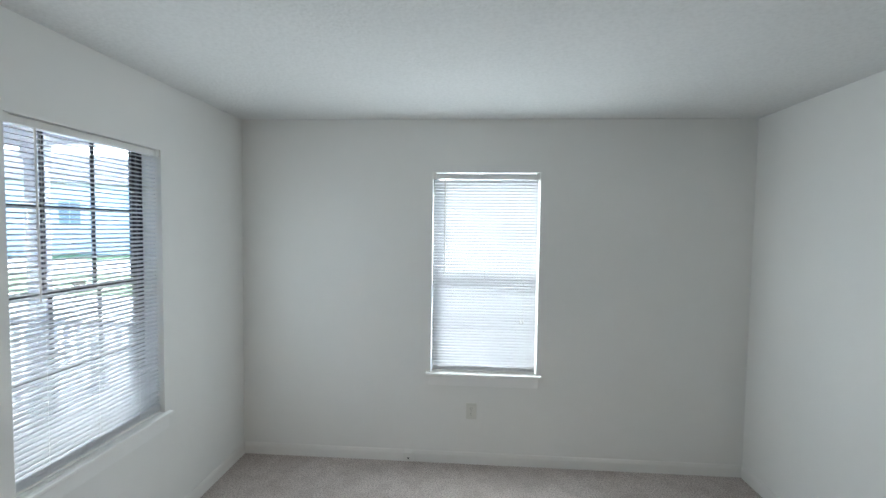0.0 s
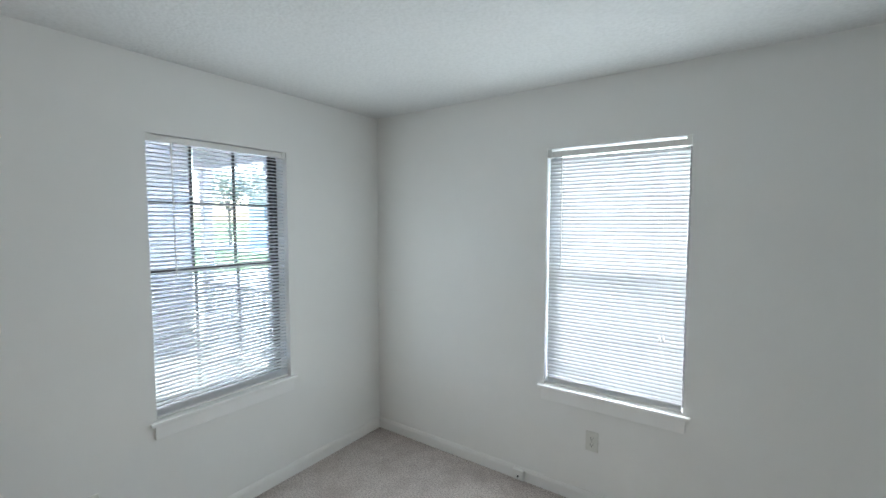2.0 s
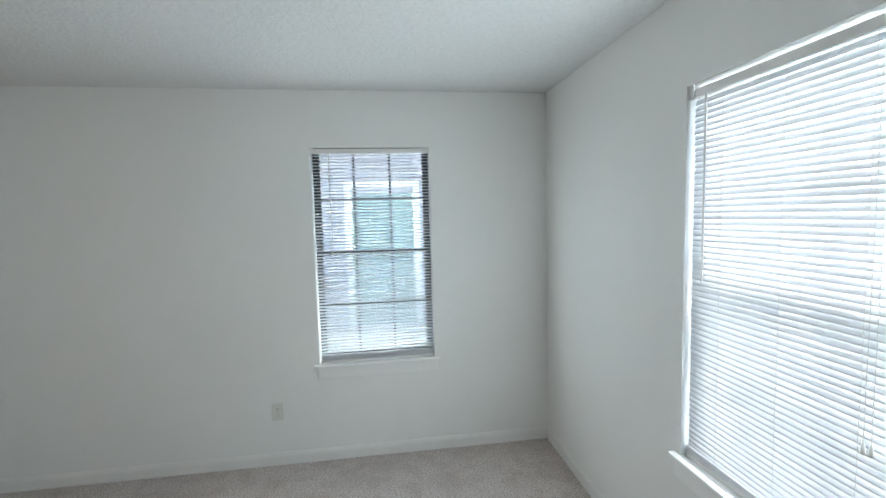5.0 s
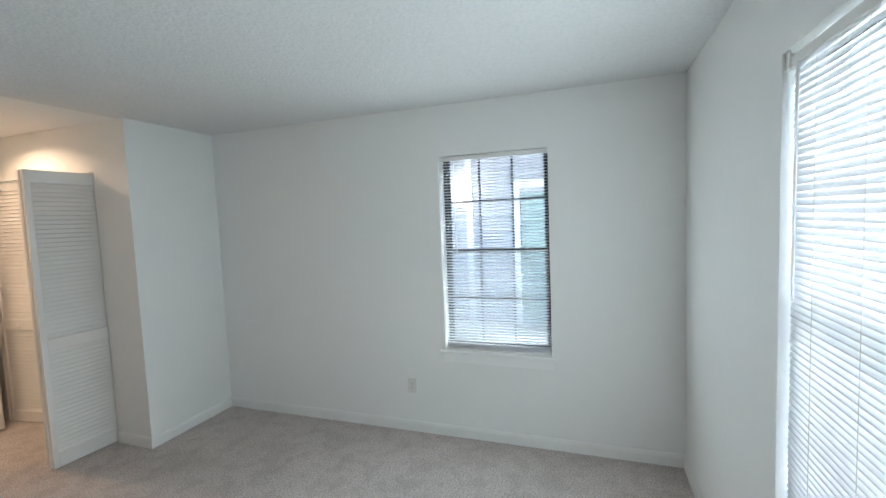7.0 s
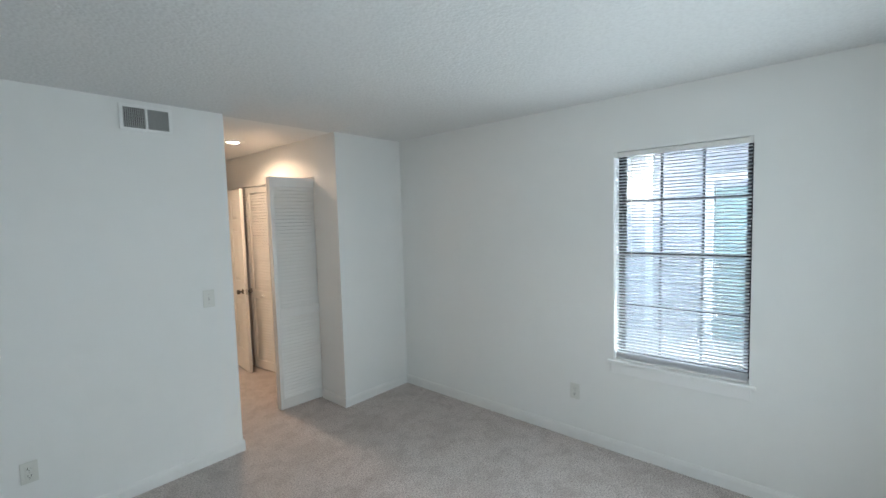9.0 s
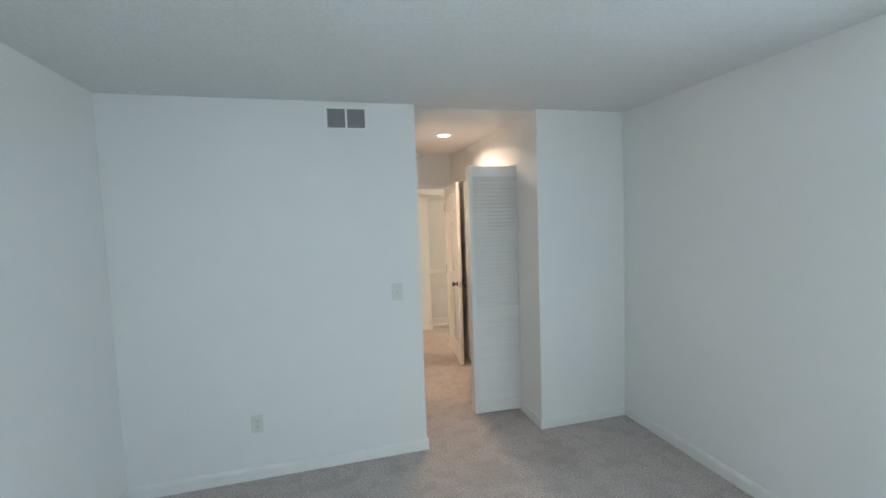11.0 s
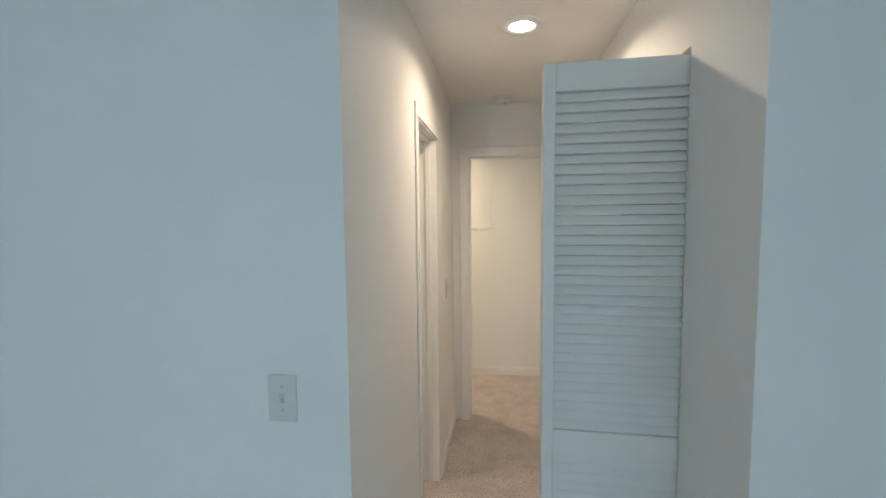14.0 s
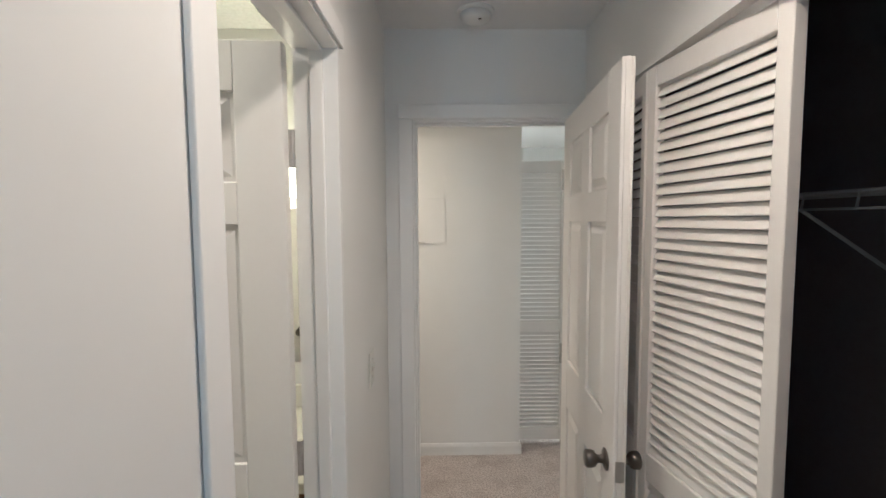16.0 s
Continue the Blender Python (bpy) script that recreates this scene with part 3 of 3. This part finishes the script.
# ---- door casings ----
def casing(name, m, width, head, depth, sides=(True, True), c=0.062, d=0.015, round_off=0.4, label="white painted door casing and jamb"):
    """Local x across the opening (0..width), y into the wall, face at y=0."""
    th = tagged(new(name), label, "door casing", kind="structure")
    th.matrix_world = m
    j = 0.014

    def strip(nm, x0, x1, z0, z1):
        bm = fresh()
        box(bm, x0, x1, -d, -0.0005, z0, z1, d * round_off, 4)
        part(nm, bm, TRIM, th)

    if sides[0]:
        strip("side_casing", -c + 0.006, 0.006, 0, head - 0.006)
    if sides[1]:
        strip("side_casing", width - 0.006, width + c - 0.006, 0, head - 0.006)
    strip("head_casing", (-c + 0.006) if sides[0] else -0.018, (width + c - 0.006) if sides[1] else width + 0.018, head - 0.006, head + c - 0.006)
    for x0, x1 in ((0.0005, j), (width - j, width - 0.0005)):
        bm = fresh()
        box(bm, x0, x1, 0, depth, 0, head)
        part("jamb", bm, TRIM, th)
    bm = fresh()
    box(bm, j, width - j, 0, depth, head - j, head - 0.0005)
    part("head_jamb", bm, TRIM, th)
    for x0, x1, z0, z1 in ((j, j + 0.010, 0, head - j), (width - j - 0.010, width - j, 0, head - j), (j + 0.01, width - j - 0.01, head - j - 0.010, head - j)):
        bm = fresh()
        box(bm, x0, x1, 0.036, 0.068, z0, z1, 0.002, 1)
        part("door_stop", bm, TRIM, th)
    return th


casing("door_casing_1", pose(ED1, END, 0, 0, 0, 180), ED1 - ED0, END_H, 0.11, (True, False), 0.062, 0.020, 0.25)
casing("door_casing_2", pose(east_x(BATH0), BATH0, 0, 0, 0, -91.2), BATH0 - BATH1, DOOR_H, 0.11, (True, False), 0.052, 0.009, 0.3)


# ---- six-panel door ----
def knob_at(parent, x, z, side):
    """A turned knob on the face y = side * half thickness."""
    m = pose(x, side * 0.0178, z, 90 if side < 0 else -90, 0, 0)
    bm = fresh()
    turned(bm, [(0, 0), (0.031, 0), (0.032, 0.003), (0.024, 0.007), (0.013, 0.010), (0.0115, 0.022), (0.015, 0.028), (0.023, 0.034),
                (0.0255, 0.044), (0.0255, 0.056), (0.022, 0.060), (0.012, 0.0615), (0, 0.0615)], 28, m)
    return part("door_knob", bm, NICKEL, parent, "worn nickel knob", True)


def panel_door(name, m, w, label, head=DOOR_H):
    """Hinge at the origin, leaf along +x, thickness about y=0."""
    th = tagged(new(name), label, "door", kind="structure")
    th.matrix_world = m
    z0, z1, t = 0.018, head - 0.016, 0.0175
    bm = fresh()
    st, mid = 0.112, 0.10
    cols = ((st, w / 2 - mid / 2), (w / 2 + mid / 2, w - st))
    rows = ((z0 + 0.23, z0 + 0.82), (z0 + 1.02, z0 + 1.60), (z0 + 1.70, z1 - 0.115))
    box(bm, 0.0, w, -0.007, 0.007, z0, z1)
    for s in (-1, 1):
        a, c = s * 0.0071, s * t
        box(bm, 0, st, a, c, z0, z1, 0.002, 1)
        box(bm, w - st, w, a, c, z0, z1, 0.002, 1)
        box(bm, cols[0][1], cols[1][0], a, c, z0 + 0.23, z1 - 0.115, 0.002, 1)
        for za, zb in ((z0, rows[0][0]), (rows[0][1], rows[1][0]), (rows[1][1], rows[2][0]), (rows[2][1], z1)):
            box(bm, st, w - st, a, c * 0.999, za, zb, 0.002, 1)
    leaf = part("leaf", bm, DOOR, th)
    for xa, xb in cols:
        for za, zb in rows:
            p = fresh()
            for s in (-1, 1):
                lo = [p.verts.new((x, s * 0.0072, z)) for x, z in ((xa + .012, za + .012), (xb - .012, za + .012), (xb - .012, zb - .012), (xa + .012, zb - .012))]
                hi = [p.verts.new((x, s * 0.0165, z)) for x, z in ((xa + .036, za + .036), (xb - .036, za + .036), (xb - .036, zb - .036), (xa + .036, zb - .036))]
                p.faces.new(hi)
                for i in range(4):
                    p.faces.new((lo[i], lo[(i + 1) % 4], hi[(i + 1) % 4], hi[i]))
            bmesh.ops.recalc_face_normals(p, faces=p.faces)
            part("raised_panel", p, DOOR, leaf)
    for s in (-1, 1):
        knob_at(leaf, w - 0.066, 0.925, s)
    lp = fresh()
    box(lp, w - 0.0002, w + 0.0012, -0.012, 0.012, 0.895, 0.955)
    part("latch_plate", lp, STEEL, leaf)
    for z in (0.22, 1.03, 1.80):
        h = fresh()
        rod(h, (-0.008, -0.0205, z - 0.045), (-0.008, -0.0205, z + 0.045), 0.006, 10)
        box(h, -0.008, 0.0, -0.0195, -0.0135, z - 0.045, z + 0.045)
        part("hinge", h, STEEL, th)
    return th


def aim(x0, y0, x1, y1):
    return math.degrees(math.atan2(y1 - y0, x1 - x0))


HX, HY = ED0 + 0.048, END + 0.022
panel_door("door_1", pose(HX, HY, 0, 0, 0, aim(HX, HY, 0.904, -5.235)), 0.732, "white six-panel door standing open against the closet wall", END_H)
BX, BY = east_x(BATH1) + 0.118, BATH1 + 0.045
panel_door("door_2", pose(BX, BY, 0, 0, 0, 2), 0.575, "white six-panel bathroom door standing open")


# ---- louvred folding doors ----
LOUVRE_PITCH = 0.0311


def louvre_mesh(w):
    bm = fresh()
    box(bm, -w / 2, w / 2, -0.0162, 0.0162, -0.0025, 0.0025, 0.0015, 1, pose(0, 0, 0, 64, 0, 0))
    return mesh_of("louvre", bm, DOOR)


LOUVRES = {}


def louvre_leaf(parent, m, w, z0=0.006, z1=2.070, knob=None, rail=0.086):
    """Leaf along +x from the origin; the front faces -y."""
    st, t = 0.036, 0.0165
    lo, m0, m1, hi = z0 + 0.096, 0.828, 0.912, z1 - rail
    bm = fresh()
    box(bm, 0, st, -t, t, z0, z1, 0.003)
    box(bm, w - st, w, -t, t, z0, z1, 0.003)
    for a, c in ((z0, lo), (m0, m1), (hi, z1)):
        box(bm, st, w - st, -t * 0.93, t * 0.93, a, c, 0.002, 1)
    leaf = part("leaf", bm, DOOR, parent)
    leaf.matrix_basis = m
    key = round(w, 3)
    if key not in LOUVRES:
        LOUVRES[key] = louvre_mesh(w - 2 * st + 0.004)
    rnd = random.Random(int(w * 1000) + int(m.translation.y * 100))
    for a, c in ((lo, m0), (m1, hi)):
        n = round((c - a) / LOUVRE_PITCH)
        for i in range(n):
            ob = new("louvre", LOUVRES[key])
            ob.parent = leaf
            ob.matrix_basis = pose(w / 2, 0, a + (i + 0.5) * (c - a) / n, rnd.uniform(-1.5, 1.5), 0, 0)
    if knob is not None:
        k = fresh()
        turned(k, [(0, 0), (0.009, 0), (0.008, 0.010), (0.015, 0.018), (0.0165, 0.024), (0.013, 0.031), (0, 0.033)], 20,
               pose(knob, -t * 0.93, 0.862, 90, 0, 0))
        part("knob", k, DOOR, leaf, "", True)
    return leaf


def folding_door(m, label, leaves):
    th = thing("bifold_door", m, label, "closet door", "louvred bifold doors")
    for args in leaves:
        louvre_leaf(th, *args)
    return th


LW = 0.455
PX, PY = COR_W - 0.045, CL0 - 0.026
folding_door(pose(PX, PY, 0), "white louvred bifold door folded open across the corridor", [
    (pose(0, 0, 0, 0, 0, 176.8) @ pose(-LW, 0, 0), LW),
    (pose(0.0, -0.038, 0, 0, 0, -3.3), LW),
])
QX, QY = 0.760, -5.395
folding_door(pose(QX, QY, 0), "white louvred bifold door slightly folded, before the dark closet", [
    (pose(0, 0, 0, 0, 0, aim(QX, QY, 0.694, -4.955)), 0.446, 0.012, 2.070, 0.221, 0.062),
    (pose(-0.066, -0.448, 0, 0, 0, aim(0.694, -5.843, QX, QY - 0.008)), 0.446, 0.012, 2.070, None, 0.062),
])
folding_door(pose(FAR_X - 0.345, -7.12, 0), "white louvred bifold door open in the hall", [(pose(0, 0, 0, 0, 0, 0), 0.36, 0.03, 2.035)])
th = thing("closet_track", pose(COR_W - 0.05, (CL0 + CL1) / 2, CL_H), "white metal track over the closet doors", "track")
b = fresh()
for x0, x1, z0 in ((-0.016, -0.013, -0.024), (0.013, 0.016, -0.024), (-0.013, 0.013, -0.004)):
    box(b, x0, x1, (CL1 - CL0) / 2 + 0.004, (CL0 - CL1) / 2 - 0.004, z0, -0.0005)
part("channel", b, TRIM, th)

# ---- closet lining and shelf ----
# Thin sheets over the closet walls, their darkness set by colour.
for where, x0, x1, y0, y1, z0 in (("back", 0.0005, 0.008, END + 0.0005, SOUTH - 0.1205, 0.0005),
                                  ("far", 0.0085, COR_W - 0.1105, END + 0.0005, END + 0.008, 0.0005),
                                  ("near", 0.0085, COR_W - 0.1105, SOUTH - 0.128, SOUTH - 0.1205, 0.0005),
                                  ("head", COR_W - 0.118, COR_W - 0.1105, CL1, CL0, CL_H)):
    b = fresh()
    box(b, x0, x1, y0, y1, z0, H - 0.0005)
    structure("closet_wall_" + where, b, CLOSET_DARK, "inside wall of the closet, coloured dark grey", "wall")

th = thing("wire_shelf", pose(0.008, -4.9, 1.70), "white coated wire shelf in the dark closet", "shelf")
for x, z in ((0.006, 0.0), (0.15, -0.004), (0.292, 0.0), (0.30, -0.048)):
    b = fresh()
    rod(b, (x, -1.05, z), (x, 1.05, z), 0.0035, 6)
    part("rail", b, WIRE, th)
b = fresh()
for i in range(78):
    y = -0.94 + i * 0.0254
    rod(b, (0.004, y, 0.003), (0.292, y, 0.003), 0.0013, 4)
tagged(part("wires", b, WIRE, th), kind="stuff")
for y in (-0.48, -0.31, 0.02, 0.35, 0.68):
    b = fresh()
    rod(b, (0.292, y, 0.0), (0.30, y, -0.048), 0.0035, 6)
    part("clip", b, WIRE, th)
for y in (-0.48, 0.35):
    b = fresh()
    rod(b, (0.298, y, -0.05), (0.006, y, -0.24), 0.006, 8)
    part("brace", b, WIRE, th)

# ---- hall details ----
th = thing("access_panel", pose(1.50, FAR_Y, 1.622), "flush painted panel cover on the hall wall", "panel")
b = fresh()
box(b, -0.155, 0.155, 0.0005, 0.006, -0.15, 0.15, 0.001)
part("cover", b, WALL, th)
b = fresh()
box(b, -0.02, 0.04, 0.0062, 0.012, -0.150, -0.142)
part("latch", b, STEEL, th)

# ---- bathroom ----
th = thing("vanity_cabinet", pose(2.35, END + 0.29, 0), "oak vanity cabinet in the bathroom", "cabinet")
b = fresh()
box(b, -0.55, 0.55, -0.27, 0.25, 0.09, 0.76)
box(b, -0.55, 0.55, -0.27, 0.18, 0.006, 0.09)
part("body", b, OAK, th)
for x in (-0.27, 0.27):
    b = fresh()
    box(b, x - 0.24, x + 0.24, 0.2505, 0.268, 0.13, 0.72, 0.004)
    dr = part("door", b, OAK, th)
    b = fresh()
    turned(b, [(0, 0), (0.008, 0), (0.014, 0.02), (0, 0.026)], 16, pose(x * 0.4, 0.268, 0.6, -90, 0, 0))
    part("knob", b, NICKEL, dr, "", True)
b = fresh()
box(b, 1.80, 2.92, END + 0.003, END + 0.58, 0.761, 0.80, 0.006)
box(b, 1.80, 2.92, END + 0.003, END + 0.025, 0.801, 0.90, 0.004)
tagged(new("countertop", mesh_of("countertop", b, COUNTER)), "cream cultured marble vanity top on the oak cabinet", "countertop")
b = fresh()
box(b, 1.84, 2.88, END + 0.0005, END + 0.008, 1.0, 1.68)
tagged(new("mirror", mesh_of("mirror", b, MIRROR)), "frameless bathroom mirror above the vanity", "mirror")
th = thing("vanity_light", pose(2.2, END, 1.80), "lit frosted glass vanity light bar above the mirror", "wall light")
b = fresh()
box(b, -0.34, 0.34, 0.0005, 0.03, -0.05, 0.05, 0.004)
part("backplate", b, NICKEL, th)
b = fresh()
box(b, -0.33, 0.33, 0.031, 0.11, -0.075, 0.085, 0.02, 3)
part("shade", b, VANITY_GLOW, th, "glowing frosted glass shade")

# ---- outside: ground, porch ----
b = fresh()
box(b, -1500, 1500, -1500, 1500, -0.5, -0.32)
structure("ground", b, GRASS, "mown green lawn", "lawn")
b = fresh()
box(b, -400, 400, 13.0, 19.0, -0.3195, -0.30)
structure("road", b, CONCRETE, "pale concrete drive across the lawn", "road")
b = fresh()
box(b, -3.8, -0.151, -8.0, 0.9, -0.319, -0.06)
structure("porch_floor", b, CONCRETE, "concrete floor of the covered breezeway", "floor")
b = fresh()
box(b, -14.0, 4.5, 0.901, 8.0, -0.3195, -0.29)
structure("pavement", b, CONCRETE, "pale concrete walk in front of the breezeway", "pavement")
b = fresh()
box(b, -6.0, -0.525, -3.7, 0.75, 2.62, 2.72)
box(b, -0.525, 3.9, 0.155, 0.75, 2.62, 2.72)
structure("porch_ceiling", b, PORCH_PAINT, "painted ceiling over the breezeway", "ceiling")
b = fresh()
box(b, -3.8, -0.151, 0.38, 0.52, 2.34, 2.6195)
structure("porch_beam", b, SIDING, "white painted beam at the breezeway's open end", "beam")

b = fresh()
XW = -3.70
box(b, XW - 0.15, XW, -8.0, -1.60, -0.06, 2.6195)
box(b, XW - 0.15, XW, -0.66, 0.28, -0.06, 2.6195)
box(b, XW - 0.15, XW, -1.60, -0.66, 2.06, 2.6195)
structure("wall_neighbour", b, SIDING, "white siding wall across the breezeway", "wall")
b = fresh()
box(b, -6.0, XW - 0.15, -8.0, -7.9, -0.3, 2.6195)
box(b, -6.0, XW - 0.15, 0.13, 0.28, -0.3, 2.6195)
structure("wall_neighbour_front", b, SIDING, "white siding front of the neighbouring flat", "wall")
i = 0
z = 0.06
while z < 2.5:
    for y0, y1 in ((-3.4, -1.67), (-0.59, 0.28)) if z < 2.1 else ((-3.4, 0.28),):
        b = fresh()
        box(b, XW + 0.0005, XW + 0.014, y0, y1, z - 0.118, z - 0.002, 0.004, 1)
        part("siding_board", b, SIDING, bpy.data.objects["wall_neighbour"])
    z += 0.12

dn = tagged(new("door_3"), "teal painted entry door with white casing across the breezeway", "door", kind="structure")
dn.matrix_world = pose(XW, -1.13, 0)
b = fresh()
box(b, -0.06, -0.02, -0.45, 0.45, -0.04, 2.05, 0.003)
lf = part("leaf", b, TEAL, dn)
for y in (-0.21, 0.21):
    for z0, z1 in ((0.2, 0.8), (1.0, 1.55), (1.65, 1.92)):
        b = fresh()
        box(b, -0.0198, -0.012, y - 0.15, y + 0.15, z0, z1, 0.006, 1)
        part("raised_panel", b, TEAL, lf)
b = fresh()
turned(b, [(0, 0), (0.028, 0), (0.012, 0.01), (0.012, 0.025), (0.027, 0.045), (0.02, 0.06), (0, 0.062)], 20, pose(-0.0195, -0.38, 0.95, 0, 90, 0))
part("door_knob", b, NICKEL, lf, "", True)
for y0, y1, z0, z1 in ((-0.56, -0.462, -0.06, 2.06), (0.462, 0.56, -0.06, 2.06), (-0.56, 0.56, 2.061, 2.17)):
    b = fresh()
    box(b, 0.0005, 0.03, y0, y1, z0, z1, 0.004)
    part("casing", b, TRIM, dn)

th = thing("porch_lamp", pose(XW + 0.0145, -2.52, 2.02), "lit porch wall lamp on the white siding", "wall lamp")
b = fresh()
turned(b, [(0, 0), (0.06, 0), (0.06, 0.012), (0.02, 0.03), (0.02, 0.07), (0, 0.07)], 20, pose(0, 0, 0.02, 0, 90, 0))
part("backplate", b, WHITE_PLASTIC, th, "", True)
b = fresh()
turned(b, [(0, -0.08), (0.06, -0.07), (0.085, -0.02), (0.085, 0.03), (0.05, 0.075), (0, 0.08)], 24, pose(0.12, 0, 0))
part("shade", b, PORCH_GLOW, th, "glowing globe shade", True)

b = fresh()
box(b, XW + 0.0145, XW + 0.04, -2.44, -2.34, -0.06, 2.6195, 0.004)
structure("trim_board", b, TRIM, "white corner trim board on the siding", "trim")


def porch_post(x, y):
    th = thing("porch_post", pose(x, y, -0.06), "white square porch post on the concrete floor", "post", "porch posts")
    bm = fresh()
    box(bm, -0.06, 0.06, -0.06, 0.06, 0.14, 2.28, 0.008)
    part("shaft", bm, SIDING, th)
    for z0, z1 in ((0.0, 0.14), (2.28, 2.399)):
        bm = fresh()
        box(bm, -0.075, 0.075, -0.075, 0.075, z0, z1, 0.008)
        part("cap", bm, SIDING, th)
    return th


porch_post(-2.07, 0.45)
porch_post(-0.30, 0.45)
porch_post(-3.62, 0.45)


def railing(x0, x1, y):
    th = thing("porch_railing", pose(x0, y, -0.06), "white wooden porch railing with square balusters", "railing", "porch railings")
    ln = x1 - x0
    for z0, z1 in ((0.08, 0.12), (0.86, 0.91)):
        bm = fresh()
        box(bm, 0, ln, -0.03, 0.03, z0, z1, 0.006)
        part("rail", bm, SIDING, th)
    n = int(ln / 0.115)
    bm = fresh()
    box(bm, -0.017, 0.017, -0.017, 0.017, 0.1205, 0.8595)
    me = mesh_of("baluster", bm, SIDING)
    for i in range(n):
        ob = new("baluster", me)
        ob.parent = th
        ob.matrix_basis = Matrix.Translation(((i + 0.5) * ln / n, 0, 0))
    return th


railing(-2.01, -0.36, 0.45)
railing(-3.56, -2.13, 0.45)


# ---- outside: far building, trees ----
def far_house(x, y, turn, w, label, high=5.6, rows=(0.9, 3.6)):
    th = thing("apartment_building", pose(x, y, -0.32, 0, 0, turn), label, "building", "buildings across the lawn")
    bm = fresh()
    box(bm, -w / 2, w / 2, 0, 9, 0, high)
    part("wall", bm, FAR_PAINT, th)
    bm = fresh()
    prism(bm, [(-0.5, 0), (9.5, 0), (4.5, 2.4)], -w / 2 - 0.4, w / 2 + 0.4)
    bmesh.ops.transform(bm, matrix=Matrix(((0, 0, 1, 0), (1, 0, 0, 0), (0, 1, 0, high), (0, 0, 0, 1))), verts=bm.verts)
    part("roof", bm, ROOF, th)
    n = int(w / 3.4)
    for i in range(n):
        for z in rows:
            u = -w / 2 + (i + 0.5) * w / n
            bm = fresh()
            box(bm, u - 0.62, u + 0.62, -0.06, -0.001, z - 0.08, z + 1.48, 0.01, 1)
            fr = part("window", bm, TRIM, th)
            bm = fresh()
            box(bm, u - 0.53, u - 0.02, -0.075, -0.061, z, z + 1.4)
            box(bm, u + 0.02, u + 0.53, -0.075, -0.061, z, z + 1.4)
            part("pane", bm, DIM_GLASS, fr)
    return th


far_house(-21.0, 25.0, 35, 26, "pale apartment building with a dark roof across the lawn", 4.6, (2.0,))
far_house(12.0, 34.0, -5, 24, "pale two-storey apartment building beyond the drive")


def tree(x, y, high, spread, seed):
    """Broad-leaved tree: tapered trunk, forked limbs, a loose crown of small leaves."""
    rnd = random.Random(seed)
    th = thing("tree", pose(x, y, -0.32), "leafy green tree standing on the lawn", "tree", "trees on the lawn")
    bm = fresh()

    def taper(a, c, r0, r1):
        d = c - a
        m = Matrix.Translation((a + c) / 2) @ d.to_track_quat("Z", "Y").to_matrix().to_4x4()
        bmesh.ops.create_cone(bm, cap_ends=True, segments=9, radius1=r0, radius2=r1, depth=d.length, matrix=m)

    trunk_r = high * 0.016
    fork = Vector((0.05, -0.04, high * 0.32))
    taper(Vector((0, 0, 0)), fork, trunk_r, trunk_r * 0.7)
    tips = []
    for i in range(9):
        a = i * 2.4 + rnd.uniform(-0.3, 0.3)
        r = spread * rnd.uniform(0.35, 0.8)
        tip = Vector((r * math.cos(a), r * math.sin(a), high * rnd.uniform(0.5, 0.9)))
        elbow = fork.lerp(tip, 0.5) + Vector((0, 0, 0.15))
        taper(fork, elbow, 0.06, 0.035)
        taper(elbow, tip, 0.035, 0.01)
        tips += [tip, elbow.lerp(tip, 0.5)]
    part("trunk", bm, BARK, th)
    verts, faces = [], []
    for tip in tips:
        for k in range(150):
            c = tip + Vector((rnd.gauss(0, 0.42), rnd.gauss(0, 0.42), rnd.gauss(0, 0.32))) * spread * 0.42
            u = Vector((rnd.uniform(-1, 1), rnd.uniform(-1, 1), rnd.uniform(-0.6, 0.6))).normalized()
            v = u.cross(Vector((rnd.uniform(-1, 1), rnd.uniform(-1, 1), 1))).normalized()
            ln = rnd.uniform(0.12, 0.22)
            at = len(verts)
            verts += [c - u * ln, c + v * ln * 0.5, c + u * ln, c - v * ln * 0.5]
            faces.append((at, at + 1, at + 2, at + 3))
    me = bpy.data.meshes.new("crown")
    me.from_pydata(verts, [], faces)
    me.materials.append(LEAF)
    crown = new("crown", me)
    crown.parent = th
    tagged(crown, "loose green leaves")
    return th


tree(-30.0, 15.0, 8.5, 3.8, 8)
